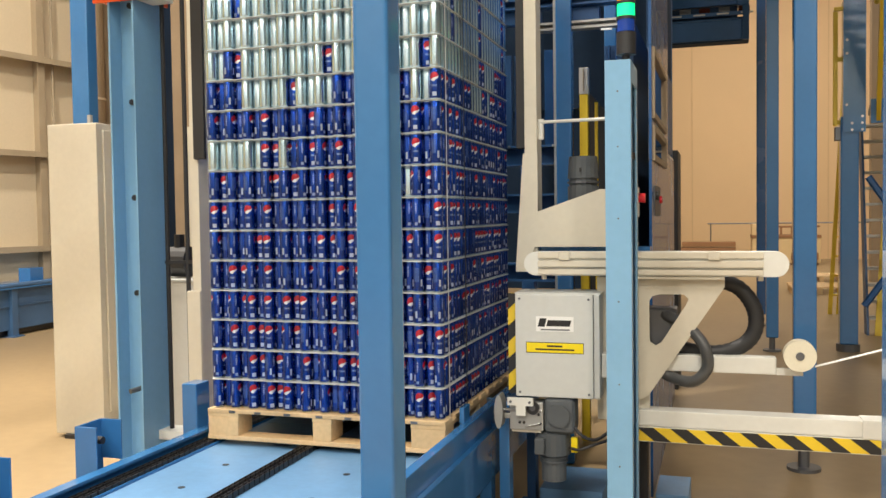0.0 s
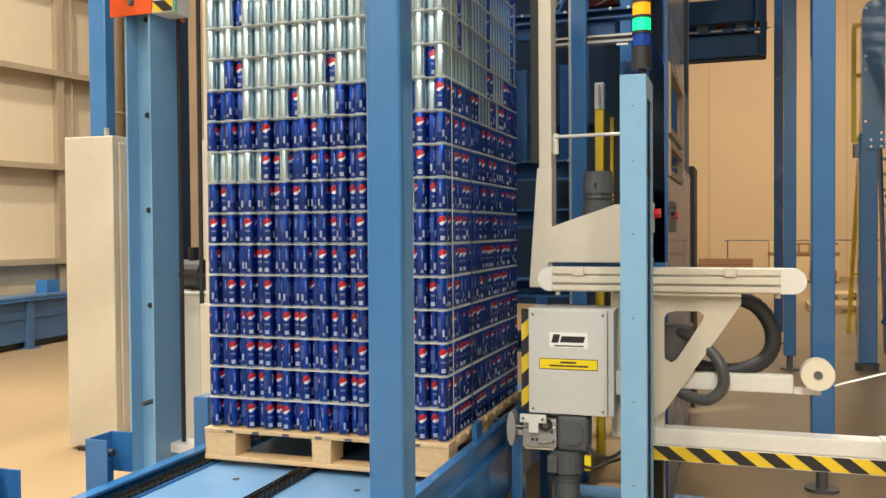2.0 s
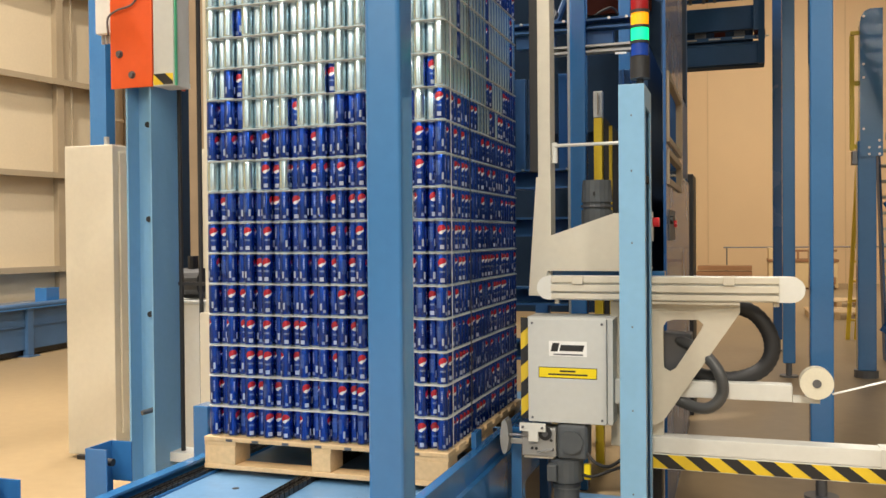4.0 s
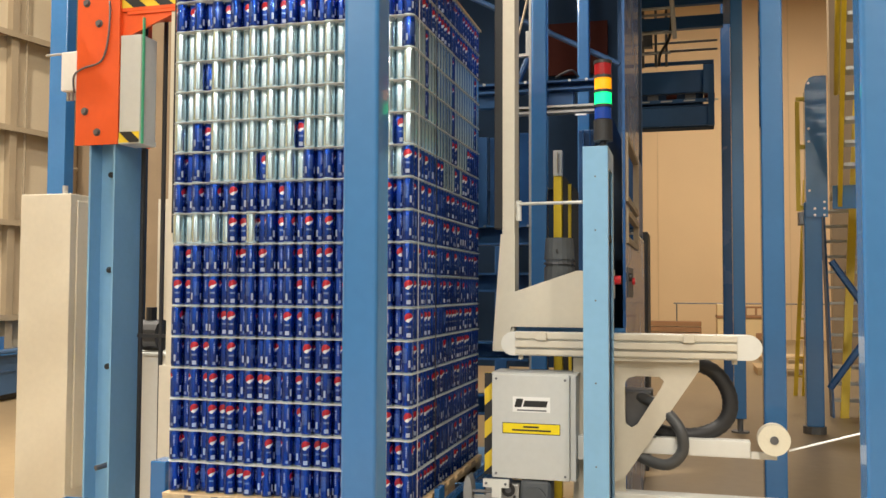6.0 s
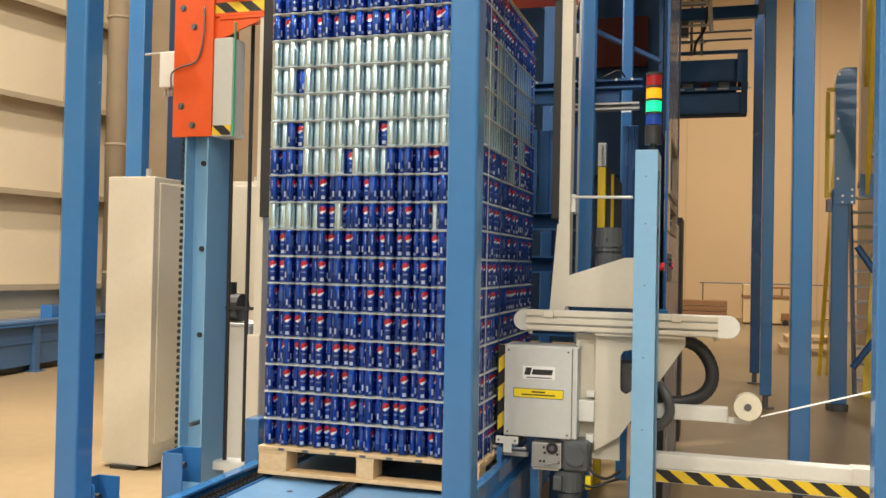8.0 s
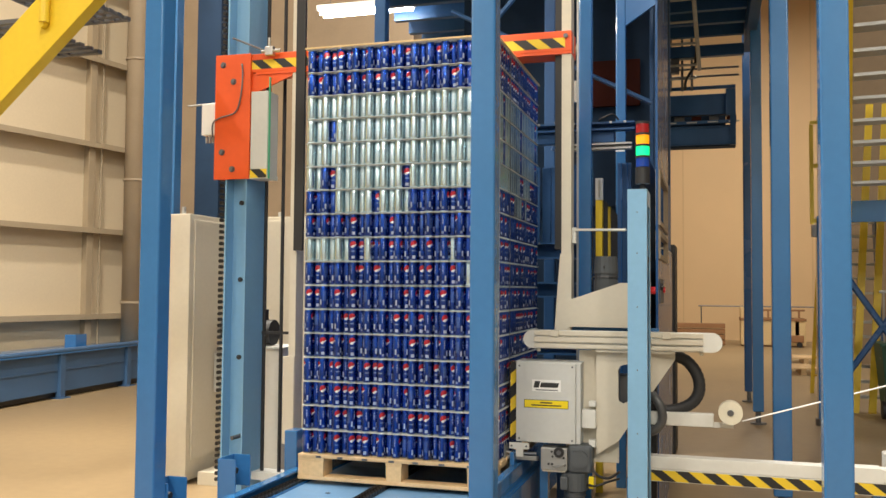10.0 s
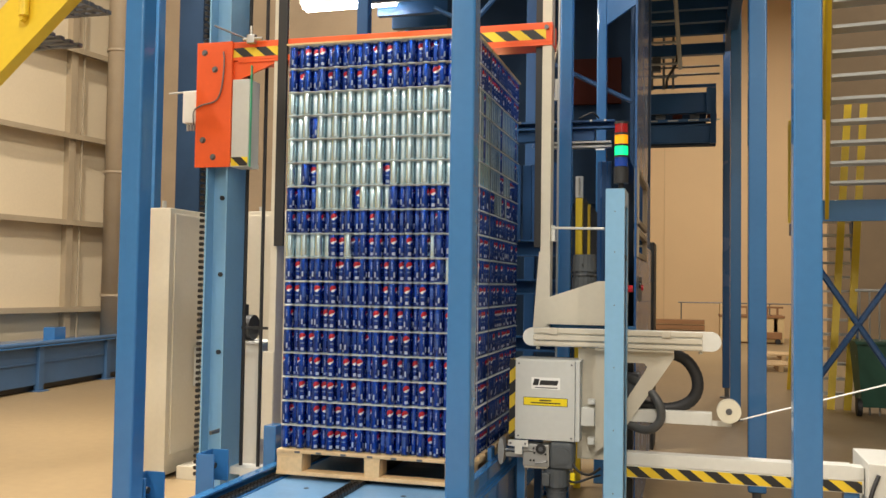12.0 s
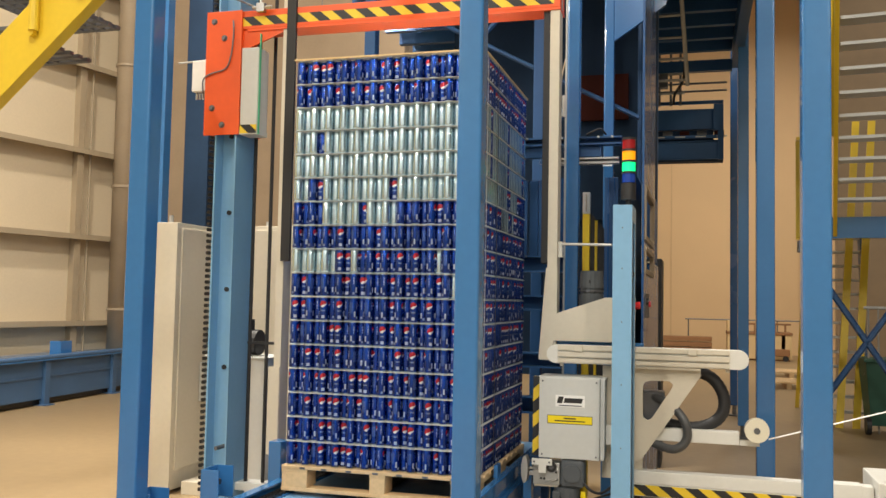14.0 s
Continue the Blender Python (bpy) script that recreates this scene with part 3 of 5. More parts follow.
def press_head():
    """Its origin is the lower left corner of the orange plate."""
    h = thing("press_head", "orange press head with a hazard-striped beam riding on the lift column", "machine head", (-1.585, 0.612, 2.45))
    part("plate", boxm(0, 0.268, -0.062, -0.047, 0, 0.872, 0.004), ORANGE, h)
    part("carriage", box(boxm(0.0, 0.02, -0.047, 0.26, 0.02, 0.86), 0.254, 0.266, -0.047, 0.26, 0.02, 0.86), ORANGE, h)
    for x, z in ((0.06, 0.80), (0.14, 0.68), (0.06, 0.19), (0.14, 0.07)):
        part("bolt", rod(rodm((x, -0.062, z), (x, -0.078, z), 0.016, 6), (x, -0.062, z), (x, -0.066, z), 0.022, 12), DARK_STEEL, h)
    part("cover_box", boxm(0.272, 0.400, -0.055, 0.10, 0.03, 0.605, 0.005), GREY_BOX, h, "grey sheet-metal cover")
    hz = part("cover_flap", boxm(0.271, 0.403, -0.058, 0.10, 0.0, 0.03), GREY_BOX, h)
    hazard(h, "x", 0.274, 0.398, 0.006, 0.066, -0.0592, 0.15, -1.1)
    part("wire_guard", boxm(0.4035, 0.4085, -0.05, -0.03, 0.0, 0.70), GREEN_EDGE, h, "green edge guard")
    part("gusset", slab(bmesh.new(), [(0.243, 0.60), (0.29, 0.60), (0.58, 0.715), (0.58, 0.735), (0.243, 0.735)], -0.03, -0.015), ORANGE, h)
    part("front_beam", boxm(0.243, 2.44, -0.04, 0.02, 0.740, 0.870, 0.006), ORANGE, h)
    part("bottom_flange", boxm(0.30, 2.44, -0.04, 0.14, 0.724, 0.740), ORANGE, h)
    part("rear_beam", boxm(0.243, 2.44, 0.09, 0.14, 0.740, 0.870, 0.006), ORANGE, h)
    hazard(h, "x", 0.26, 2.40, 0.762, 0.826, -0.0402, 0.165, -1.2)
    part("beam_bolt", rodm((2.405, -0.04, 0.835), (2.405, -0.055, 0.835), 0.014), DARK_STEEL, h)
    part("cable", tube([(0.205, -0.066, 0.80), (0.215, -0.075, 0.70), (0.20, -0.075, 0.55), (0.16, -0.075, 0.46), (0.05, -0.075, 0.43), (-0.01, -0.07, 0.39), (-0.02, -0.05, 0.30)], 0.006, 6), DARK_STEEL, h, "dark cable")
    part("junction_box", boxm(-0.115, -0.012, -0.04, 0.04, 0.32, 0.54, 0.004), LABEL_WHITE, h, "white junction box")
    for k in range(4):
        part("gland", rodm((-0.095 + 0.024 * k, 0, 0.27), (-0.095 + 0.024 * k, 0, 0.32), 0.009, 8), GALV, h)
    part("side_rod", rodm((0.0, 0.02, 0.555), (-0.26, 0.02, 0.545), 0.007, 8), GALV, h)
    part("whip_rod", rodm((0.42, -0.075, 0.86), (0.16, -0.12, 0.97), 0.007, 8), DARK_STEEL, h)
    bm = box(bmesh.new(), 0.39, 0.45, -0.10, -0.06, 0.84, 0.90, 0.003)
    rod(bm, (0.36, -0.085, 0.87), (0.50, -0.085, 0.87), 0.012, 8)
    rod(bm, (0.42, -0.09, 0.84), (0.42, -0.09, 0.96), 0.009, 8)
    part("clamp", bm, STEEL, h, "small steel clamp")
    grow(h, 1.045, 1, 1.025)
    return h


press = press_head()


# ---- strap arch ----
def strap_arch():
    a = thing("strap_arch", "cream strap guide arch with a black liner round the load", "machine frame", (-0.043, 0.60, 0))
    part("upright", boxm(-0.919, -0.868, -0.02, 0.10, 0.62, 4.6, 0.004), CREAM, a)
    part("liner", boxm(-0.882, -0.815, -0.045, -0.022, 1.95, 4.6, 0.003), BLACK, a, "black plastic liner")
    part("foot_plate", boxm(-0.952, -0.87, -0.03, 0.10, 0.62, 1.22, 0.004), CREAM, a)
    part("upright", boxm(0.912, 0.972, -0.02, 0.10, 1.34, 4.6, 0.004), CREAM, a)
    part("liner", boxm(0.868, 0.911, 0.0, 0.08, 1.95, 4.6, 0.003), BLACK, a, "black plastic liner")
    part("hood_plate", slab(bmesh.new(), [(0.868, 1.34), (0.868, 1.36), (0.907, 1.92), (0.976, 1.92), (0.976, 1.635), (1.27, 1.738), (1.42, 1.738), (1.42, 1.462), (0.96, 1.462), (0.93, 1.34)], -0.035, -0.022), CREAM, a, "cream triangular hood plate")
    part("hood_back", boxm(0.96, 1.42, -0.022, 0.24, 1.462, 1.475), CREAM, a)
    part("tie_rod", rodm((0.976, 0.02, 2.075), (1.316, -0.20, 2.055), 0.008, 8), WHITE, a)
    part("rod_joint", rodm((0.985, 0.02, 1.99), (0.985, 0.02, 2.09), 0.014, 8), WHITE, a)
    bm = rodm((1.16, 0.19, 1.475), (1.16, 0.19, 1.76), 0.075, 18)
    part("gear_housing", bm, MOTOR_GREY, a)
    bm = rodm((1.16, 0.19, 1.76), (1.16, 0.19, 1.91), 0.068, 18)
    motor = part("motor", bm, MOTOR_GREY, a, "grey electric motor with a fan cowl")
    part("fan_cowl", rodm((1.16, 0.19, 1.80), (1.16, 0.19, 1.90), 0.076, 20, 0.070), MOTOR_GREY, motor)
    part("cowl_ring", rodm((1.16, 0.19, 1.775), (1.16, 0.19, 1.785), 0.078, 20), DARK_STEEL, motor)
    part("cowl_slot", boxm(1.153, 1.163, 0.108, 0.118, 1.83, 1.85), BLACK_PAINT, motor)
    grow(a, 1.034, 1, 1)


strap_arch()


# ---- strapping head, sliding along x ----
def strapping_head():
    """Its origin is the lower left corner of the grey control box."""
    h = thing("strapping_head", "pale grey strapping head with control box, slide bar and strap roll", "machine head", (0.908, 0.30, 0.777))
    part("control_box", boxm(0, 0.360, 0, 0.22, 0, 0.475, 0.004), GREY_BOX, h)
    part("box_rim", box(boxm(0.362, 0.388, 0.01, 0.22, 0.0, 0.475, 0.003), -0.006, 0.392, 0.02, 0.225, 0.475, 0.482), GREY_BOX, h)
    for x in (0.02, 0.34):
        for z in (0.02, 0.455):
            part("screw", rodm((x, 0, z), (x, -0.003, z), 0.006, 8), DARK_STEEL, h)
    lab = part("name_label", boxm(0.098, 0.272, -0.0015, 0, 0.305, 0.375), LABEL_WHITE, h, "white maker's label with black bar")
    part("print_bar", slab(slab(bmesh.new(), [(0.106, 0.327), (0.138, 0.327), (0.148, 0.366), (0.116, 0.366)], -0.0027, -0.0015), [(0.146, 0.330), (0.254, 0.330), (0.262, 0.358), (0.154, 0.358)], -0.0027, -0.0015), LABEL_BLACK, lab)
    part("print_line", boxm(0.12, 0.255, -0.0027, -0.0015, 0.311, 0.317), DARK_STEEL, lab)
    wl = part("warning_label", boxm(0.050, 0.318, -0.0015, 0, 0.205, 0.255), LABEL_BLACK, h, "yellow warning label with dark lines")
    part("label_face", boxm(0.053, 0.315, -0.0025, -0.0015, 0.208, 0.252), LABEL_YELLOW, wl)
    part("print_line", box(boxm(0.148, 0.22, -0.0035, -0.0025, 0.234, 0.242), 0.095, 0.275, -0.0035, -0.0025, 0.219, 0.226), LABEL_BLACK, wl)
    hazard(h, "x", -0.048, -0.002, 0.0, 0.475, 0.06, 0.17, 1.1)
    part("hazard_backing", boxm(-0.048, -0.002, 0.064, 0.075, 0, 0.475), YELLOW, h)
    # slide bar with rounded ends
    out = [(0.086 + 0.055 * math.cos(radians(a)), 0.6145 + 0.055 * math.sin(radians(a))) for a in range(90, 271, 15)]
    out += [(1.141 + 0.055 * math.cos(radians(a)), 0.6145 + 0.055 * math.sin(radians(a))) for a in range(-90, 91, 15)]
    part("slide_bar", slab(bmesh.new(), out, 0.06, 0.14), WHITE, h)
    for z0, z1, d in ((0.640, 0.668, 0.045), (0.600, 0.630, 0.040), (0.565, 0.590, 0.048)):
        part("slide_rail", boxm(0.10, 1.09, d, 0.062, z0, z1, 0.003), CREAM, h)
    for x in (0.20, 0.86):
        part("rail_clip", boxm(x, x + 0.05, 0.03, 0.062, 0.632, 0.672, 0.004), CREAM, h)
    for x in (0.12, 0.62, 0.90, 1.08):
        part("rail_screw", rodm((x, 0.09, 0.54), (x, 0.09, 0.562), 0.012, 8), CREAM, h)
    hole = [(0.60, 0.44), (0.615, 0.465), (0.65, 0.475), (0.755, 0.475), (0.775, 0.455), (0.765, 0.43), (0.655, 0.255), (0.63, 0.24), (0.605, 0.255), (0.60, 0.29)]
    part("bracket_plate", slab(bmesh.new(), [(0.47, 0.555), (0.93, 0.555), (0.93, 0.51), (0.60, 0.015), (0.47, -0.07)], 0.10, 0.112, hole), CREAM, h, "cream triangular bracket plate with a cut-out")
    part("bracket_flange", boxm(0.47, 0.93, 0.06, 0.14, 0.546, 0.558), CREAM, h)
    part("dark_mechanism", boxm(0.56, 0.72, 0.2, 0.34, 0.22, 0.40, 0.01), DARK_STEEL, h)
    part("arm", boxm(0.52, 1.146, 0.118, 0.19, 0.123, 0.198, 0.005), WHITE, h)
    part("arm_tip", boxm(1.147, 1.255, 0.105, 0.125, 0.125, 0.155), WHITE, h)
    roll = part("strap_roll", rodm((1.237, 0.03, 0.222), (1.237, 0.10, 0.222), 0.067, 32), FILM_ROLL, h, "pale plastic strap roll")
    part("roll_core", rodm((1.237, 0.026, 0.222), (1.237, 0.03, 0.222), 0.018, 16), DARK_STEEL, roll)
    bm = bmesh.new()
    q = [bm.verts.new(v) for v in ((1.30, 0.06, 0.175), (1.30, 0.075, 0.178), (3.3, 0.075, 0.79), (3.3, 0.06, 0.787))]
    r = [bm.verts.new(v.co + Vector((0, 0, -0.003))) for v in q]
    bm.faces.new(q); bm.faces.new(r[::-1])
    for i in range(4):
        bm.faces.new((q[i], r[i], r[(i + 1) % 4], q[(i + 1) % 4]))
    part("strap", bm, LABEL_WHITE, h, "taut pale plastic strap")
    part("cable_carrier", tube([(0.88, 0.2, 0.54), (0.99, 0.2, 0.50), (1.055, 0.2, 0.41), (1.06, 0.2, 0.31), (1.0, 0.2, 0.235), (0.87, 0.2, 0.20), (0.66, 0.2, 0.23)], 0.036, 12, 0.07), BLACK, h, "ribbed black cable carrier")
    part("hose", tube([(0.66, 0.22, 0.37), (0.76, 0.15, 0.33), (0.84, 0.085, 0.25), (0.855, 0.085, 0.15), (0.79, 0.085, 0.085), (0.68, 0.13, 0.10), (0.58, 0.16, 0.16)], 0.026, 12), HOSE, h, "dark-grey hose loop")
    for x0, z0, z1 in ((0.39, 0.09, 0.20), (0.43, -0.02, 0.02), (0.43, 0.22, 0.25)):
        part("link_bracket", boxm(x0, 0.47, 0.06, 0.12, z0, z1, 0.003), WHITE, h)
    part("back_plate", boxm(0.36, 0.60, 0.14, 0.155, -0.12, 0.55, 0.003), CREAM, h)
    # gripper, feed block and gear motor below the box
    unit = new("feed_unit")
    unit.parent = h
    tagged(unit, "steel feed block with a grey gear motor")
    part("feed_block", boxm(0.124, 0.282, 0.0, 0.10, -0.160, -0.027, 0.006), GALV, unit, "machined steel feed block")
    part("bearing", rodm((0.234, 0.0, -0.052), (0.234, -0.010, -0.052), 0.031, 20), BLACK_PAINT, unit)
    part("bearing_ring", rodm((0.234, -0.0105, -0.052), (0.234, -0.014, -0.052), 0.014, 16), DARK_STEEL, unit)
    for x, z in ((0.19, -0.05), (0.195, -0.078), (0.262, -0.083), (0.172, -0.123), (0.192, -0.123), (0.268, -0.125)):
        part("block_bolt", rodm((x, 0.0, z), (x, -0.006, z), 0.0065, 8), BLACK_PAINT, unit)
    part("clamp_lever", tube([(0.20, -0.01, -0.138), (0.235, -0.014, -0.132), (0.27, -0.014, -0.120)], 0.004, 6), STEEL, unit)
    part("block_foot", boxm(0.13, 0.27, 0.01, 0.09, -0.172, -0.1605, 0.004), CREAM, unit)
    part("gearbox", boxm(0.284, 0.428, 0.0, 0.14, -0.172, -0.004, 0.03), MOTOR_GREY, unit)
    part("gearbox_cover", rodm((0.356, 0.0, -0.085), (0.356, -0.012, -0.085), 0.052, 20), MOTOR_GREY, unit)
    part("drive_motor", rodm((0.318, 0.07, -0.172), (0.318, 0.07, -0.400), 0.062, 20, 0.058), MOTOR_GREY, unit, "grey ribbed drive motor")
    part("motor_flange", rodm((0.318, 0.07, -0.174), (0.318, 0.07, -0.275), 0.078, 20), MOTOR_GREY, unit)
    for k in range(2):
        part("cooling_fin", rodm((0.318, 0.07, -0.285 - 0.02 * k), (0.318, 0.07, -0.291 - 0.02 * k), 0.067, 20), MOTOR_GREY, unit)
    part("terminal_box", boxm(0.245, 0.29, -0.03, 0.03, -0.265, -0.19, 0.006), MOTOR_GREY, unit)
    part("motor_cable", tube([(0.42, 0.02, -0.13), (0.46, 0.0, -0.17), (0.52, 0.02, -0.19), (0.58, 0.08, -0.16)], 0.008, 8), BLACK, unit)
    part("motor_cable", tube([(0.40, 0.02, -0.235), (0.45, 0.0, -0.235), (0.52, 0.02, -0.21), (0.58, 0.08, -0.20)], 0.007, 8), BLACK, unit)
    part("sensor", boxm(0.405, 0.435, 0.03, 0.06, -0.26, -0.19, 0.004), LABEL_YELLOW, unit, "small yellow sensor")
    part("guide_bracket", slab(bmesh.new(), [(-0.035, -0.004), (-0.035, -0.040), (0.006, -0.040), (0.006, -0.086), (0.050, -0.086), (0.050, -0.040), (0.085, -0.040), (0.085, -0.004)], -0.03, -0.012), WHITE, h, "pale T-shaped guide bracket")
    for x in (-0.02, 0.07):
        part("guide_bolt", rodm((x, -0.03, -0.022), (x, -0.036, -0.022), 0.006, 8), DARK_STEEL, h)
    part("guide_bar", boxm(-0.055, 0.124, 0.045, 0.075, -0.118, -0.094, 0.003), GALV, h)
    lance = new("feed_lance")
    lance.parent = h
    tagged(lance, "sliding steel strap lance with an oval end plate")
    part("lance_rod", rodm((-0.06, 0.005, -0.068), (0.123, 0.005, -0.068), 0.008, 10), STEEL, lance)
    part("lance_bar", boxm(-0.06, 0.123, 0.012, 0.030, -0.112, -0.086, 0.003), GALV, lance)
    bm = slab(bmesh.new(), [(-0.081 + 0.020 * math.cos(radians(a)), -0.076 + 0.080 * math.sin(radians(a))) for a in range(0, 360, 20)], -0.02, 0.06)
    part("end_plate", bm, GALV, lance)
    return h, lance, unit


head, lance, feed_unit = strapping_head()


# ---- fixed frame on the right ----
def machine_right():
    p = thing("control_post", "light-blue sheet-steel control post with an open side", "post", (1.359, 0.042, 0))
    part("front_panel", boxm(0, 0.107, 0, 0.012, 0, 2.26, 0.002), LIGHT_BLUE, p)
    part("side_panel", boxm(0, 0.008, 0.012, 0.30, 0, 2.26), LIGHT_BLUE, p)
    part("back_panel", boxm(0.008, 0.107, 0.288, 0.30, 0, 2.26), LIGHT_BLUE, p)
    part("top_panel", boxm(0.008, 0.107, 0.012, 0.288, 2.252, 2.26), LIGHT_BLUE, p)
    bm = box(bmesh.new(), 0.099, 0.107, 0.012, 0.05, 0, 2.252)
    box(bm, 0.099, 0.107, 0.25, 0.288, 0, 2.252)
    box(bm, 0.099, 0.107, 0.05, 0.25, 2.17, 2.252)
    part("side_frame", bm, LIGHT_BLUE, p)
    part("inner_tray", boxm(0.012, 0.06, 0.02, 0.28, 0.02, 2.2), NAVY, p)
    part("cable", tube([(0.08, 0.15, 2.15), (0.085, 0.18, 1.9), (0.075, 0.13, 1.5), (0.08, 0.17, 1.0), (0.08, 0.15, 0.3)], 0.012, 8), BLACK, p)
    for z in (0.55, 0.9, 1.25, 1.6, 1.9, 2.13):
        part("screw", rodm((0.053, 0, z), (0.053, -0.002, z), 0.004, 8), DARK_STEEL, p)

    t = thing("signal_tower", "stacked signal light with its green lens lit", "signal light", (1.431, 0.22, -0.042))
    part("stem", rodm((0, 0, 1.9), (0, 0, 2.36), 0.015), BLACK_PAINT, t)
    part("housing", rodm((0, 0, 2.35), (0, 0, 2.445), 0.042, 24), BLACK_PAINT, t)
    for z, m, nm in ((2.448, LAMP_BLUE, "blue lens"), (2.514, LAMP_GREEN, "lit green lens"), (2.580, LAMP_YELLOW, "amber lens"), (2.646, LAMP_RED, "red lens")):
        bm = rodm((0, 0, z), (0, 0, z + 0.053), 0.038, 24)
        lens = part("lens", bm, m, t, nm)
        part("collar", rodm((0, 0, z + 0.053), (0, 0, z + 0.066), 0.041, 24), BLACK_PAINT, t)
    part("mount", boxm(-0.03, 0.03, -0.02, 0.12, 1.9, 1.93), BLACK_PAINT, t)

    s = thing("stop_button", "red emergency stop button on a grey box", "switch", (1.450, 0.55, 1.693))
    part("box", boxm(-0.06, 0.0, 0, 0.07, -0.09, 0.05, 0.003), GREY_BOX, s)
    part("button", rodm((-0.0, 0.035, 0), (0.03, 0.035, 0), 0.022, 16), RED, s)

    r = thing("guard_rail", "white rail with a yellow and black hazard band", "rail", (0, 0.40, 0))
    part("rail", boxm(1.34, 2.76, 0.0, 0.10, 0.645, 0.718, 0.004), WHITE, r)
    part("joint_sleeve", boxm(2.40, 2.70, -0.004, 0.104, 0.641, 0.723, 0.003), WHITE, r)
    part("lower_rail", boxm(1.34, 2.76, 0.0, 0.06, 0.573, 0.643, 0.003), WHITE, r)
    hazard(r, "x", 1.45, 2.75, 0.577, 0.639, -0.001, 0.15, -1.3)
    for x in (1.36, 2.7):
        part("leg", boxm(x - 0.04, x + 0.04, 0.02, 0.10, 0, 0.573), BLUE, r)

    e = thing("reel_box", "white steel reel housing at the end of the guard rail", "machine box", (2.765, 0.30, 0))
    part("body", boxm(0, 0.5, 0, 0.5, 0.05, 0.76, 0.008), WHITE, e)
    part("foot", boxm(0.03, 0.47, 0.03, 0.47, 0, 0.05), BLACK_PAINT, e)
    part("cable", tube([(0.05, -0.01, 0.70), (0.0, -0.05, 0.55), (0.06, -0.05, 0.35), (0.1, -0.01, 0.2)], 0.012, 8), BLACK, e)

    f = thing("machine_base", "blue steel base frame under the strapping head", "machine frame", (0, 0, 0))
    part("base_post", boxm(0.795, 0.845, 0.42, 0.50, 0.012, 0.72, 0.004), BLUE, f)
    part("base_post", boxm(0.795, 0.845, 1.05, 1.13, 0.012, 0.72, 0.004), NAVY, f)
    part("base_beam", boxm(0.795, 0.845, 0.50, 1.05, 0.55, 0.70, 0.004), NAVY, f)
    part("base_plate", boxm(0.74, 0.93, 0.38, 1.2, 0, 0.012), BLUE, f)
    part("upper_arm", boxm(0.90, 1.5, 0.62, 0.70, 1.36, 1.46, 0.004), BLUE, f)
    part("rear_upright", boxm(1.425, 1.485, 0.60, 0.70, 0.0, 1.355, 0.004), BLACK_PAINT, f)
    part("floor_plate", boxm(0.88, 1.22, 0.97, 1.42, 0, 0.14, 0.006), DECK_BLUE, f, "light-blue floor box")
    part("floor_plate", boxm(1.49, 1.66, 1.02, 1.38, 0, 0.14, 0.006), DECK_BLUE, f, "light-blue floor box")


machine_right()


# ---- rear machine, behind the load ----
def channel(x0, x1, y0, y1, z0, z1):
    """Beam of C section, open towards the front."""
    bm = box(bmesh.new(), x0, x1, y1 - 0.008, y1, z0 + 0.014, z1 - 0.014)
    box(bm, x0, x1, y0, y1, z1 - 0.014, z1)
    return box(bm, x0, x1, y0, y1, z0, z0 + 0.014)


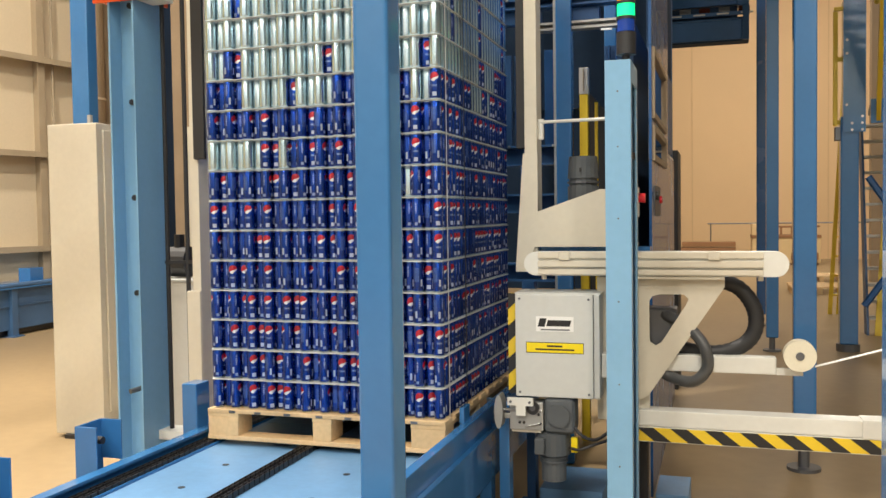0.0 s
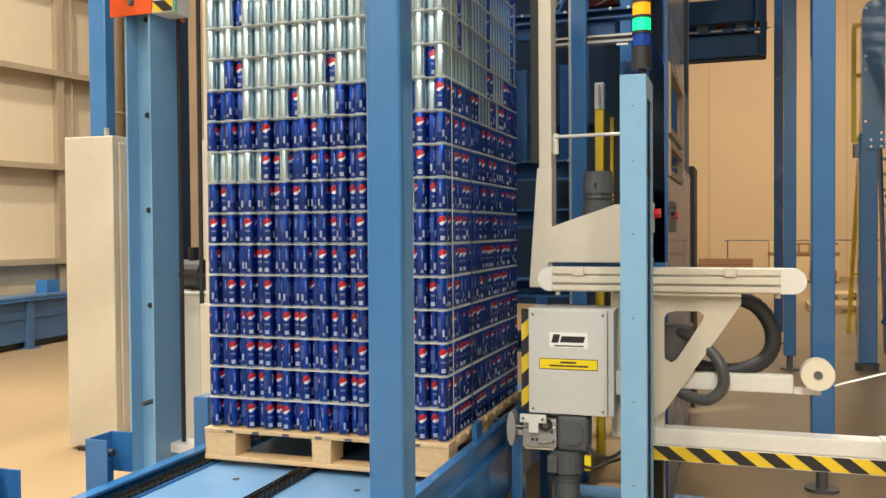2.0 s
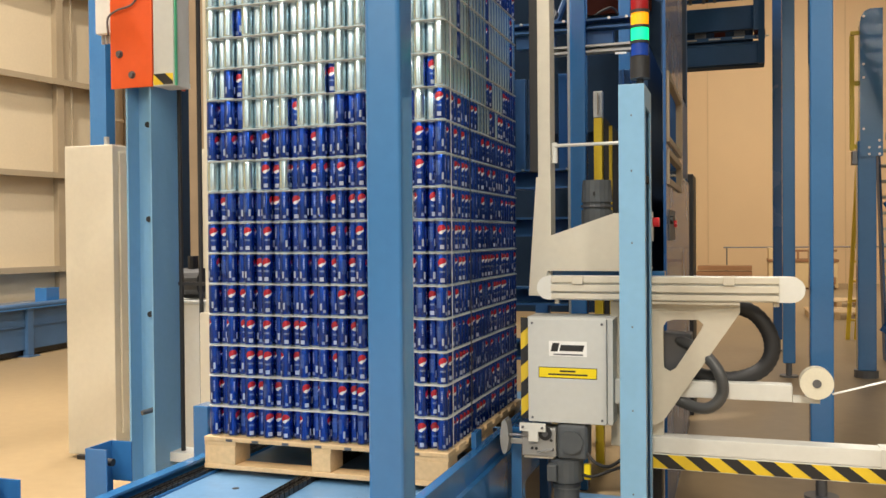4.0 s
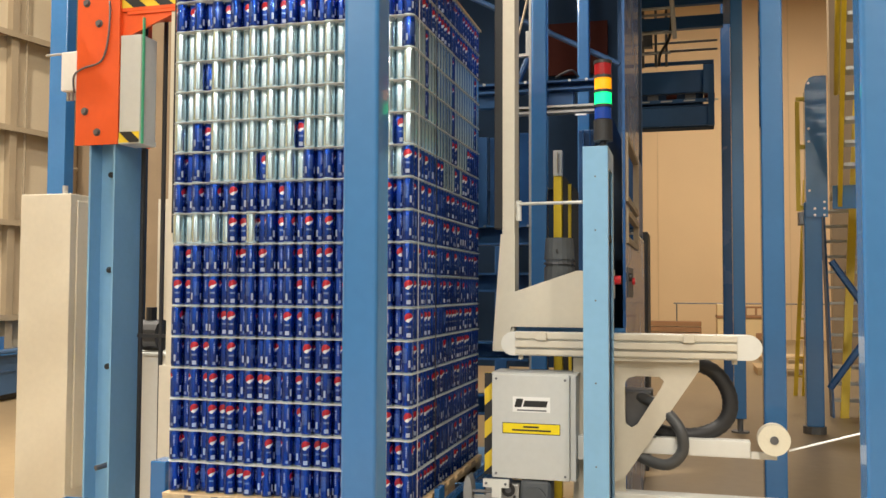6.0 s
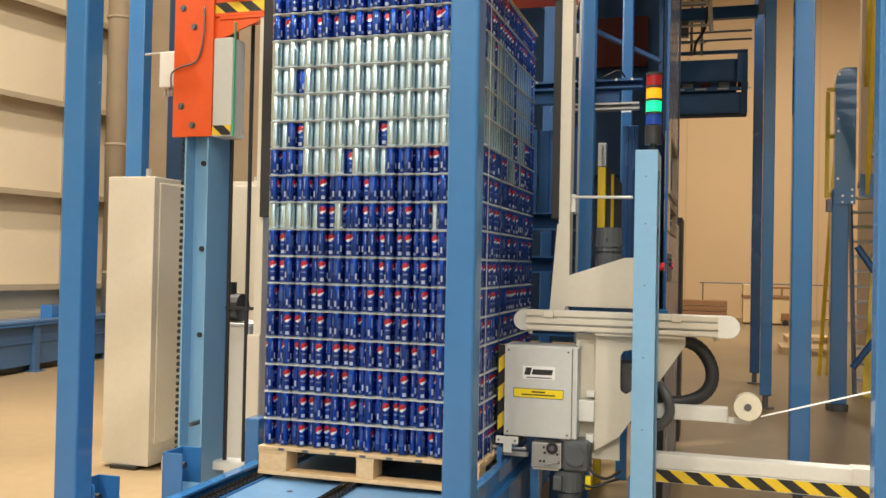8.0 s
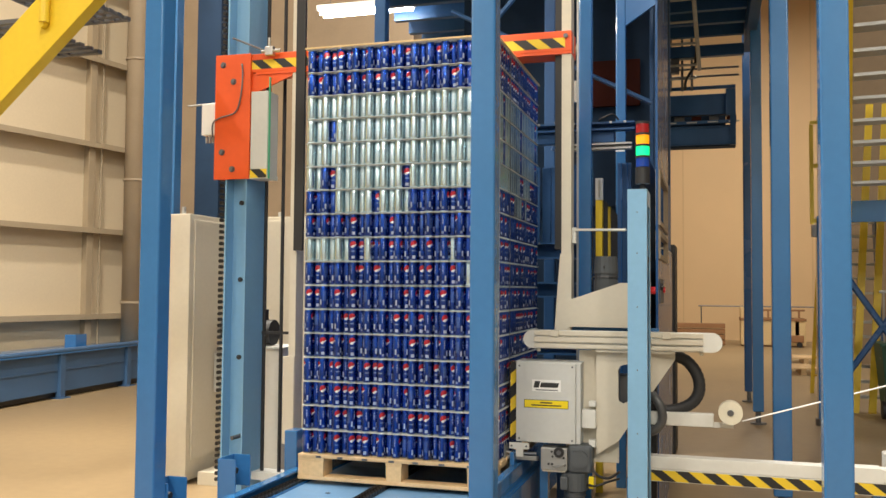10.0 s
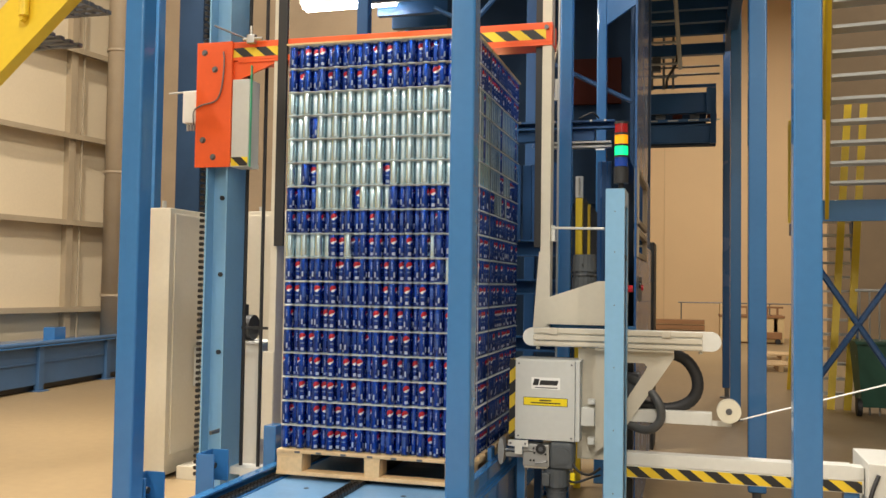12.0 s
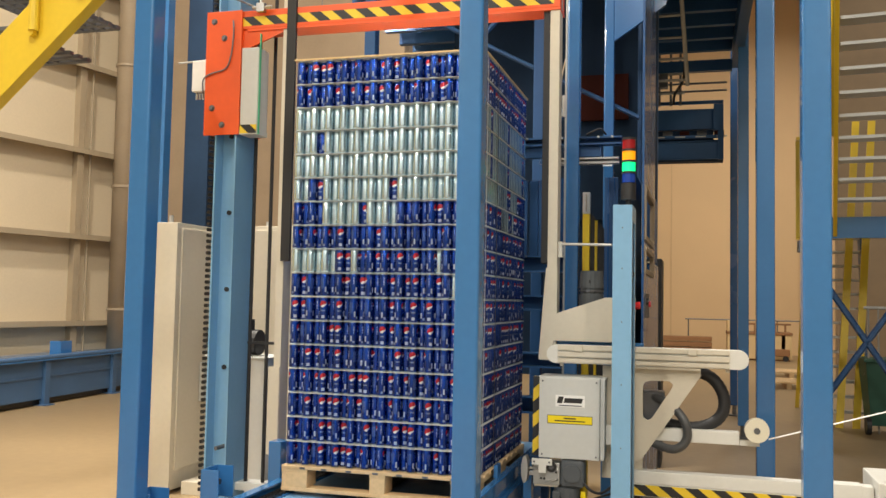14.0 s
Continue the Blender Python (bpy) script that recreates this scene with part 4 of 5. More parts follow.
def rear_machine():
    g = thing("rear_machine", "dark-blue steel machine frame with panels behind the load", "machine", (0, 0, 0))
    for x0, x1, y, top, mat in ((0.815, 0.915, 1.95, 6.5, BLUE), (1.018, 1.104, 2.80, 6.5, BLUE), (-0.9, -0.8, 1.9, 6.5, NAVY), (0.35, 0.45, 3.0, 6.0, NAVY), (1.36, 1.42, 4.2, 6.5, NAVY), (1.27, 1.31, 3.4, 6.5, NAVY)):
        part("upright", boxm(x0, x1, y, y + 0.10, 0.0, top, 0.012), mat, g)
    part("upright_edge", boxm(0.796, 0.813, 1.97, 2.03, 0.0, 6.5, 0.003), GALV, g)
    for z0, z1 in ((1.94, 2.07), (1.63, 1.755), (1.18, 1.30), (0.82, 0.95)):
        part("cross_beam", channel(-0.8, 0.79, 1.98, 2.10, z0, z1), NAVY, g)
    part("light_beam", channel(0.62, 1.22, 1.98, 2.06, 2.80, 2.85), GALV, g, "pale galvanised cross bar")
    part("beam_label", boxm(1.10, 1.17, 1.972, 1.978, 2.775, 2.787), LABEL_WHITE, g)
    part("cross_beam", channel(-0.8, 1.24, 2.0, 2.10, 2.955, 3.02), NAVY, g)
    for x in (-0.3, 0.1, 0.49, 0.77, 1.06, 1.17):
        part("bolt", rodm((x, 2.0, 3.012), (x, 1.985, 3.012), 0.010, 8), STEEL, g)
    for x in (0.5, 0.79):
        part("bolt", rodm((x, 1.98, 2.062), (x, 1.965, 2.062), 0.008, 8), STEEL, g)
    for k in range(5):
        part("beam_box", boxm(-0.70 + 0.38 * k, -0.44 + 0.38 * k, 2.05, 2.12, 2.865, 2.950, 0.006), NAVY, g)
    for k in range(16):
        x = -0.78 + 0.088 * k
        part("panel_slat", boxm(x, x + 0.074, 2.30 + 0.03 * (k % 3), 2.34 + 0.03 * (k % 3), 2.08, 2.72, 0.004), NAVY if k % 4 else DEEP_NAVY, g)
    part("panel", boxm(0.69, 0.835, 2.22, 2.25, 2.08, 2.72, 0.004), MID_BLUE, g)
    p = part("panel", boxm(1.09, 1.20, 2.22, 2.26, 1.0, 2.72, 0.005), NAVY, g)
    part("panel_rib", boxm(1.115, 1.13, 2.205, 2.219, 1.0, 2.72, 0.003), MID_BLUE, p)
    part("panel_rib", boxm(1.165, 1.175, 2.205, 2.219, 1.0, 2.72, 0.003), MID_BLUE, p)
    part("tan_board", boxm(1.03, 1.078, 2.95, 2.97, 2.20, 2.80), DUCT, g, "dull tan board")
    # two dark sheets imitate the shade of the open space behind the frame
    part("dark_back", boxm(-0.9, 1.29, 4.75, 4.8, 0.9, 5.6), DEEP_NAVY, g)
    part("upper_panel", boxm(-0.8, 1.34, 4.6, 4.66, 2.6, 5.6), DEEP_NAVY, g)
    part("brown_plate", boxm(0.45, 1.10, 4.5, 4.55, 3.66, 4.15), RUST, g, "dull red-brown plate")
    for a, c in (((-0.75, 2.4, 3.2), (0.85, 2.4, 4.9)), ((-0.6, 3.2, 4.4), (1.3, 3.2, 3.4)), ((0.5, 2.6, 2.9), (0.75, 2.6, 3.5))):
        part("brace", rodm(a, c, 0.022, 6), NAVY, g)
    # air lines and brackets beside the arch
    part("air_line", tube([(0.60, 2.1, 3.02), (0.66, 2.05, 3.2), (0.72, 2.05, 3.38), (0.80, 2.1, 3.75)], 0.008, 6), DUCT, g, "tan air line")
    part("air_line", tube([(0.97, 1.98, 3.03), (1.02, 1.96, 3.05), (1.08, 1.97, 3.07), (1.12, 2.0, 3.03)], 0.007, 6), BLACK, g, "thin black air line")
    part("bracket", box(boxm(0.70, 0.80, 2.0, 2.04, 3.19, 3.21, 0.002), 0.77, 0.79, 2.0, 2.04, 3.21, 3.36), GALV, g)
    part("valve", rodm((0.70, 2.05, 3.07), (0.70, 1.98, 3.07), 0.028, 12), DARK_STEEL, g)
    for k in range(5):
        part("overhead_bar", boxm(-0.8, 1.34, 2.6 + 0.4 * k, 2.66 + 0.4 * k, 5.2, 5.35), NAVY, g)
    # side wall with two framed openings
    x0, x1 = 1.436, 1.452
    w = part("side_panel", boxm(x0, x1, 1.40, 3.0, 0.0, 1.918), MID_BLUE, g)
    part("top_panel", boxm(x0, x1, 1.40, 3.0, 2.562, 6.2), MID_BLUE, g)
    part("panel_stile", boxm(x0, x1, 1.40, 1.46, 1.92, 2.56), MID_BLUE, g)
    part("panel_stile", boxm(x0, x1, 2.66, 3.0, 1.92, 2.56), MID_BLUE, g)
    part("panel_bar", boxm(x0, x1, 1.462, 2.658, 2.12, 2.16), MID_BLUE, g)
    for z0, z1 in ((1.92, 2.12), (2.16, 2.56)):
        bm = boxm(1.430, 1.466, 1.462, 1.50, z0, z1)
        box(bm, 1.430, 1.466, 2.60, 2.64, z0, z1)
        box(bm, 1.430, 1.466, 1.50, 2.60, z0, z0 + 0.035)
        box(bm, 1.430, 1.466, 1.50, 2.60, z1 - 0.035, z1)
        part("window_frame", bm, DUCT, w, "tan framed opening")
    # dark sheet gives the shaded inside of the openings by colour
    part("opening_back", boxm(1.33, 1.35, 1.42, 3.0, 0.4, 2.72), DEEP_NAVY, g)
    part("latch", rodm((1.452, 1.62, 1.72), (1.475, 1.62, 1.72), 0.025, 12), BLACK_PAINT, g)
    part("latch", rodm((1.452, 1.95, 1.70), (1.475, 1.95, 1.70), 0.022, 12), RED, g, "red latch knob")
    part("latch_plate", boxm(1.452, 1.458, 1.55, 2.05, 1.60, 1.78, 0.002), DARK_STEEL, g)
    part("rear_housing", boxm(1.34, 1.425, 3.02, 4.15, 2.10, 2.72, 0.03), NAVY, g)
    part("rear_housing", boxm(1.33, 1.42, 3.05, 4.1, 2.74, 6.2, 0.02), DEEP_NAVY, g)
    part("side_cabinet", boxm(1.36, 1.435, 3.02, 4.2, 0.0, 2.06, 0.012), MID_BLUE, g)
    part("cabinet_top", boxm(1.36, 1.43, 3.01, 4.21, 2.062, 2.075, 0.002), CREAM, g)
    part("side_box", boxm(1.30, 1.45, 4.6, 5.2, 0.0, 2.18, 0.01), BLACK_PAINT, g, "black side box")
    part("yellow_post", boxm(0.872, 0.930, 2.57, 2.63, 0.0, 2.46, 0.003), YELLOW, g, "yellow guard post")
    part("post_cap", boxm(0.870, 0.932, 2.568, 2.632, 2.461, 2.645, 0.003), WHITE, g)
    part("cap_slot", boxm(0.898, 0.904, 2.562, 2.567, 2.48, 2.63), DUCT, g)
    part("yellow_edge", boxm(0.965, 0.987, 2.66, 2.68, 1.0, 2.41), YELLOW, g)
    part("black_guard", slab(bmesh.new(), [(0.90, 1.0), (1.25, 1.0), (1.25, 2.16), (1.096, 2.28), (0.90, 2.51)], 2.70, 2.72), BLACK_PAINT, g)


rear_machine()


# ---- overhead conveyor far behind ----
def overhead():
    o = thing("overhead_conveyor", "dark-blue overhead conveyor bridge with dangling cable", "conveyor", (-0.24, 0, -0.10))
    part("bridge", boxm(-1.5, 2.50, 8.52, 8.75, 4.60, 4.92, 0.01), NAVY, o)
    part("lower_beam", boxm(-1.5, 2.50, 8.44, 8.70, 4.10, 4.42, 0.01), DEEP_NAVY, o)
    for k in range(6):
        part("roller_motor", rodm((1.12 + 0.25 * k, 8.49, 4.515), (1.26 + 0.25 * k, 8.49, 4.515), 0.06, 12), RUST if k % 2 else DARK_STEEL, o)
        part("edge_strip", boxm(0.9 + 0.30 * k, 1.05 + 0.30 * k, 8.385, 8.398, 4.455, 4.475), GALV, o)
    for z in (4.44, 4.97):
        part("edge_rail", boxm(-1.5, 2.50, 8.40, 8.43, z, z + 0.05), NAVY, o)
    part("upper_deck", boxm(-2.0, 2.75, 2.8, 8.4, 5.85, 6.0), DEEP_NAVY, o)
    for k in range(9):
        part("deck_joist", boxm(-2.0, 2.6, 3.0 + 0.6 * k, 3.09 + 0.6 * k, 5.62, 5.85), NAVY, o)
    part("stringer", boxm(2.62, 2.75, 2.8, 8.4, 5.5, 5.85), NAVY, o)
    part("cross_tie", boxm(0.9, 2.62, 8.3, 8.4, 5.45, 5.62), NAVY, o)
    part("gusset", slab(bmesh.new(), [(1.40, 4.35), (1.40, 4.78), (1.88, 4.78), (1.86, 4.66)], 2.87, 2.90), BLUE, o)
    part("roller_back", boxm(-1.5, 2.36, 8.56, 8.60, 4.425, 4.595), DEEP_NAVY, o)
    part("web_rib", channel(-1.5, 2.50, 8.40, 8.438, 4.12, 4.40), NAVY, o)
    part("end_bracket", box(boxm(2.36, 2.50, 8.34, 8.39, 4.55, 4.95, 0.006), 2.42, 2.50, 8.34, 8.39, 4.1, 4.55), NAVY, o)
    for z in (5.18, 5.30):
        part("guard_pipe", rodm((-1.5, 8.45, z), (2.55, 8.45, z), 0.016, 8), DARK_STEEL, o)
    for x in (1.55, 1.72, 1.86):
        part("frame_strut", boxm(x, x + 0.035, 8.36, 8.40, 4.95, 5.85, 0.003), DARK_STEEL, o)
    for z in (5.12, 5.42, 5.66):
        part("frame_tie", boxm(1.5, 1.94, 8.33, 8.355, z, z + 0.03), GALV, o)
    part("hung_box", boxm(1.58, 1.70, 8.22, 8.33, 5.2, 5.42, 0.008), DARK_STEEL, o)
    part("cable", tube([(1.95, 8.2, 5.6), (1.92, 8.2, 5.3), (1.80, 8.25, 5.1), (1.78, 8.3, 4.95)], 0.02, 6), BLACK, o)
    for x in (-1.6, 2.0):
        part("hanger", boxm(x, x + 0.12, 3.4, 3.52, 6.0, 17.0), NAVY, o)
    grow(o, 0.96, 0.975, 0.945)
    l = thing("cage_ladder", "galvanised cage ladder under the overhead deck", "ladder", (1.33, 6.0, -0.2))
    for x in (0, 0.36):
        part("rail", rodm((x, 0, 4.55), (x - 0.1, -0.9, 5.9), 0.025, 8), GALV, l)
    for k in range(6):
        y, z = -0.15 * k, 4.62 + 0.22 * k
        part("rung", rodm((-0.011 * k, y, z), (0.36 - 0.011 * k, y, z), 0.016, 8), GALV, l)


overhead()


# ---- cabinets on the left ----
def cabinets():
    c = thing("control_cabinet", "tall cream control cabinet with a grey side door", "cabinet", (-2.945, 1.72, 0))
    part("body", boxm(0, 0.43, 0, 0.75, 0.03, 2.33, 0.006), CREAM, c)
    part("plinth", boxm(0.52, 0.76, 0.05, 0.75, 0, 0.11, 0.004), CREAM, c)
    part("foot", boxm(0.10, 0.34, -0.03, 0.2, 0.0, 0.03), BLACK_PAINT, c)
    d = part("door", boxm(0.431, 0.447, 0.06, 0.72, 0.20, 2.28, 0.004), CREAM, c)
    part("handle", boxm(0.448, 0.474, 0.50, 0.56, 1.25, 1.40, 0.004), DARK_STEEL, d)
    part("side_box", boxm(0.448, 0.499, 0.40, 0.66, 0.75, 1.10, 0.005), GREY_BOX, c)
    part("lifting_eye", rodm((0.30, 0.1, 2.33), (0.30, 0.1, 2.40), 0.02, 10), GALV, c)
    k = thing("tool_cabinet", "cream double-door cabinet behind the lift column", "cabinet", (-2.31, 2.51, 0))
    part("body", boxm(0, 1.0, 0, 0.5, 0.06, 2.36, 0.006), CREAM, k)
    part("plinth", boxm(0.02, 0.98, 0.03, 0.5, 0, 0.06), BLACK_PAINT, k)
    for x0 in (0.01, 0.505):
        part("door", boxm(x0, x0 + 0.485, -0.014, -0.002, 0.10, 2.32, 0.003), CREAM, k)
    for x in (0.15, 0.75):
        part("lifting_eye", rodm((x, 0.2, 2.36), (x, 0.2, 2.42), 0.02, 10), GALV, k)
    u = thing("drive_unit", "grey drive housing with a black motor on top", "motor", (-1.64, 1.35, -0.0))
    part("housing", boxm(-0.22, 0.28, -0.15, 0.2, 0, 1.22, 0.01), WHITE, u)
    bm = rodm((-0.02, 0, 1.34), (0.14, 0, 1.34), 0.10, 16)
    rod(bm, (0.05, 0, 1.40), (0.05, 0, 1.52), 0.035, 10)
    part("motor", bm, BLACK, u, "black motor")
    part("cap", boxm(-0.25, 0.30, -0.17, 0.22, 1.22, 1.235), GREY_BOX, u)


cabinets()


def left_side():
    p = thing("wall_column", "slim blue building column by the cabinets", "column", (-3.33, 2.62, 0))
    part("column", boxm(-0.085, 0.085, -0.06, 0.06, 0, 17, 0.01), BLUE, p)
    q = thing("dark_column", "dark-blue steel column behind the lift", "column", (-3.33, 3.48, 0))
    part("column", boxm(-0.145, 0.145, -0.2, 0.2, 0, 17, 0.01), DEEP_NAVY, q)
    d = thing("vent_duct", "tall beige round vent duct with flanged joints", "duct", (-8.16, 8.75, 0))
    part("pipe", rodm((0, 0, 0), (0, 0, 17), 0.20, 28), DUCT, d, smooth=True)
    for z in (1.4, 3.6, 5.8, 8.0):
        part("flange", rodm((0, 0, z), (0, 0, z + 0.04), 0.222, 28), DUCT, d)
    c = thing("floor_conveyor", "long blue box conveyor along the clad wall", "conveyor", (-7.60, 6.30, 0))
    c.rotation_euler = (0, 0, radians(5))
    part("side_beam", boxm(-0.9, -0.05, -9, 2.7, 0.12, 0.84, 0.01), CONVEYOR_BLUE, c)
    part("side_fold", boxm(-0.05, -0.035, -9, 2.7, 0.52, 0.55, 0.004), CONVEYOR_BLUE, c)
    part("skirt", boxm(-0.85, -0.12, -9, 2.7, 0.02, 0.12), BLACK_PAINT, c)
    part("top_rail", rodm((-0.02, -9, 0.90), (-0.02, 2.7, 0.90), 0.045, 10), CONVEYOR_BLUE, c)
    part("top_lip", boxm(-0.95, 0.02, -9, 2.7, 0.84, 0.87), BLUE, c)
    for k in range(6):
        part("leg", box(boxm(-0.09, -0.0, -7.36 + 1.83 * k, -7.24 + 1.83 * k, 0.02, 0.84, 0.005), -0.16, 0.06, -7.41 + 1.83 * k, -7.19 + 1.83 * k, 0, 0.02), CONVEYOR_BLUE, c)
    part("end_stop", boxm(-0.5, -0.3, 0.75, 1.05, 0.87, 1.15, 0.01), BLUE, c)
    grow(c, 1, 1, 0.80)
    y = thing("near_stair", "yellow steel stair stringer with dark grating treads", "stair", (0, 0, 0))
    bm = bmesh.new()
    box(bm, -4.32, 1.5, -0.04, 0.04, -0.14, 0.14, 0.004)
    ob = part("beam", bm, YELLOW, y)
    ob.matrix_basis = pose(-1.94, -0.96, 2.965, 0, -41, 0)
    part("baluster", rodm((-1.70, -1.03, 3.14), (-1.70, -1.03, 4.2), 0.027, 14), YELLOW, y, "round yellow baluster")
    part("baluster_bolt", rodm((-1.715, -1.005, 3.13), (-1.715, -1.04, 3.13), 0.022, 6), YELLOW, y)
    for k in range(2):
        bm = bmesh.new()
        for q in range(9):
            box(bm, -2.62 + 0.42 * k, -1.98 + 0.21 * k, -0.90 + 0.085 * q, -0.86 + 0.085 * q, 3.20 + 0.20 * k, 3.225 + 0.20 * k)
        for q in range(6):
            box(bm, -2.62 + 0.42 * k + 0.08 * q, -2.60 + 0.42 * k + 0.08 * q, -0.90, -0.18, 3.199 + 0.20 * k, 3.224 + 0.20 * k)
        part("tread", bm, DARK_STEEL, y, "dark steel grating tread")
    part("bolt", rodm((-1.42, -1.00, 3.33), (-1.42, -1.02, 3.33), 0.025, 6), YELLOW, y)


left_side()


# ---- stair, ladder and far clutter on the right ----
def right_side():
    s = thing("stair", "blue steel stair with grey grating treads and yellow handrail", "stair", (3.49, 6.90, 3.05))
    s.rotation_euler = (0, 0, radians(-7))
    for k in range(14):
        part("tread", boxm(0, 1.0, -0.209 * k - 0.13, -0.209 * k + 0.10, 0.19 * k - 0.035, 0.19 * k, 0.003), GALV, s)
    for x in (-0.05, 1.01):
        bm = bmesh.new()
        vs = []
        for xx in (x, x + 0.04):
            vs.append([bm.verts.new((xx, yy, zz)) for yy, zz in ((0.25, -0.40), (0.25, -0.12), (-2.9, 2.74), (-2.9, 2.46))])
        bm.faces.new(vs[0]); bm.faces.new(vs[1][::-1])
        for i in range(4):
            bm.faces.new((vs[0][i], vs[1][i], vs[1][(i + 1) % 4], vs[0][(i + 1) % 4]))
        part("stringer", bm, BLUE if x > 0 else YELLOW, s)
        part("handrail", tube([(x, 0.2, 0.75), (x, -1.4, 2.2), (x, -2.9, 3.55)], 0.025, 8), YELLOW, s, "yellow handrail")
    part("landing_beam", boxm(-0.1, 1.9, 0.25, 0.33, -0.42, -0.18, 0.004), BLUE, s)
    part("landing", boxm(-0.1, 1.9, 0.33, 1.6, -0.22, -0.17), GALV, s)
    part("leg", boxm(1.7, 1.79, 0.25, 0.34, -2.722, -0.2, 0.004), BLUE, s)
    for a, c in (((-0.12, 0.29, -0.95), (0.85, 0.29, -2.45)), ((0.85, 0.29, -0.75), (-0.15, 0.29, -2.25)), ((0.85, 0.29, -0.80), (1.72, 0.29, -2.15))):
        part("brace", rodm(a, c, 0.035, 6), MID_BLUE, s)
    for k in range(9):
        part("cage_bar", rodm((0.35 + 0.11 * k, 1.3, -2.72), (0.35 + 0.11 * k, 1.3, -1.2), 0.012, 6), GALV, s)
    for z in (-1.2, -2.0, -2.6):
        part("cage_rail", rodm((0.3, 1.3, z), (1.3, 1.3, z), 0.018, 6), GALV, s)
    grow(s, 1.12, 1.12, 1.12)
    p = thing("platform_post", "blue rounded-top platform post with a bolted splice", "post", (3.25, 7.35, 0))
    part("post", boxm(-0.17, 0.07, -0.12, 0.12, 0.10, 3.22, 0.02), BLUE, p)
    part("upper_post", slab(bmesh.new(), [(-0.146, 3.0), (0.146, 3.0), (0.146, 4.98), (-0.02, 4.98), (-0.09, 4.95), (-0.13, 4.88), (-0.146, 4.80)], -0.17, -0.121), BLUE, p)
    part("upper_back", boxm(-0.14, 0.14, -0.119, 0.08, 3.23, 4.80, 0.02), BLUE, p)
    for x, z in ((-0.03, 3.03), (-0.03, 3.12), (0.10, 3.03), (0.10, 3.12), (0.10, 3.21), (-0.10, 3.37), (-0.10, 4.06), (-0.10, 4.24), (-0.10, 4.88)):
        part("bolt", rodm((x, -0.171, z), (x, -0.186, z), 0.018, 6), STEEL, p)
    part("side_bracket", boxm(-0.24, -0.171, -0.12, 0.05, 2.9, 3.08, 0.006), DARK_STEEL, p)
    rail = part("handrail", boxm(-0.26, -0.20, -0.02, 0.03, 3.1, 4.66, 0.006), YELLOW, p, "yellow handrail loop")
    part("rail_tie", boxm(-0.25, -0.141, -0.02, 0.03, 4.67, 4.72), YELLOW, rail)
    for z in (3.12, 3.98):
        part("rail_tie", boxm(-0.199, -0.141, -0.02, 0.03, z, z + 0.06), YELLOW, rail)
    part("foot", rodm((-0.05, 0, 0), (-0.05, 0, 0.10), 0.16, 16), DARK_STEEL, p)
    grow(p, 0.80, 0.80, 0.83)
    y = thing("leaning_ladder", "yellow ladder leaning behind the platform post", "ladder", (3.40, 11.2, 0))
    for x in (0, 0.12):
        bm = bmesh.new()
        lo = [bm.verts.new(v) for v in ((x, 0, 0), (x + 0.06, 0, 0), (x + 0.06, 0.05, 0), (x, 0.05, 0))]
        hi = [bm.verts.new((v.co.x + 0.20, v.co.y + 0.1, 3.4)) for v in lo]
        bm.faces.new(lo[::-1]); bm.faces.new(hi)
        for i in range(4):
            bm.faces.new((lo[i], lo[(i + 1) % 4], hi[(i + 1) % 4], hi[i]))
        part("stile", bm, YELLOW, y)
    for k in range(10):
        q = (0.3 + 0.3 * k) / 3.4
        part("rung", rodm((0.03 + 0.2 * q, 0.025 + 0.1 * q, 3.4 * q), (0.15 + 0.2 * q, 0.025 + 0.1 * q, 3.4 * q), 0.018, 6), YELLOW, y)
    b = thing("wheeled_bin", "dark-green wheeled bin by the stair", "bin", (4.30, 8.4, 0))
    bm = bmesh.new()
    bmesh.ops.create_cone(bm, cap_ends=True, segments=4, radius1=0.34, radius2=0.44, depth=0.85, matrix=pose(0, 0, 0.55, 0, 0, 45))
    part("body", bm, GREEN_BIN, b)
    part("lid", boxm(-0.34, 0.34, -0.36, 0.34, 0.975, 1.02, 0.01), GREEN_BIN, b)
    for x in (-0.27, 0.27):
        part("wheel", rodm((x - 0.03, -0.2, 0.12), (x + 0.03, -0.2, 0.12), 0.12, 18), BLACK, b)
    # lower flight behind the landing
    f = thing("lower_stair", "yellow lower stair flight with grey treads", "stair", (3.86, 8.9, 0))
    for k in range(13):
        part("tread", boxm(-0.22, 0.27, 0.05 * k - 0.11, 0.05 * k + 0.11, 0.21 * k + 0.20, 0.21 * k + 0.235, 0.003), GALV, f)
    for x in (-0.25, 0.272):
        bm = bmesh.new()
        vs = [[bm.verts.new((xx, yy, zz)) for yy, zz in ((-0.14, 0.0), (0.10, 0.0), (0.74, 2.85), (0.50, 2.85))] for xx in (x, x + 0.028)]
        bm.faces.new(vs[0]); bm.faces.new(vs[1][::-1])
        for i in range(4):
            bm.faces.new((vs[0][i], vs[1][i], vs[1][(i + 1) % 4], vs[0][(i + 1) % 4]))
        part("stringer", bm, NAVY, f, "blue stair stringer")
    for x in (-0.16, 0.06):
        bm = bmesh.new()
        lo = [bm.verts.new(v) for v in ((x, -0.15, 0), (x + 0.10, -0.15, 0), (x + 0.10, -0.11, 0), (x, -0.11, 0))]
        hi = [bm.verts.new(v) for v in ((x + 0.34, 0.5, 4.5), (x + 0.44, 0.5, 4.5), (x + 0.44, 0.54, 4.5), (x + 0.34, 0.54, 4.5))]
        bm.faces.new(lo[::-1]); bm.faces.new(hi)
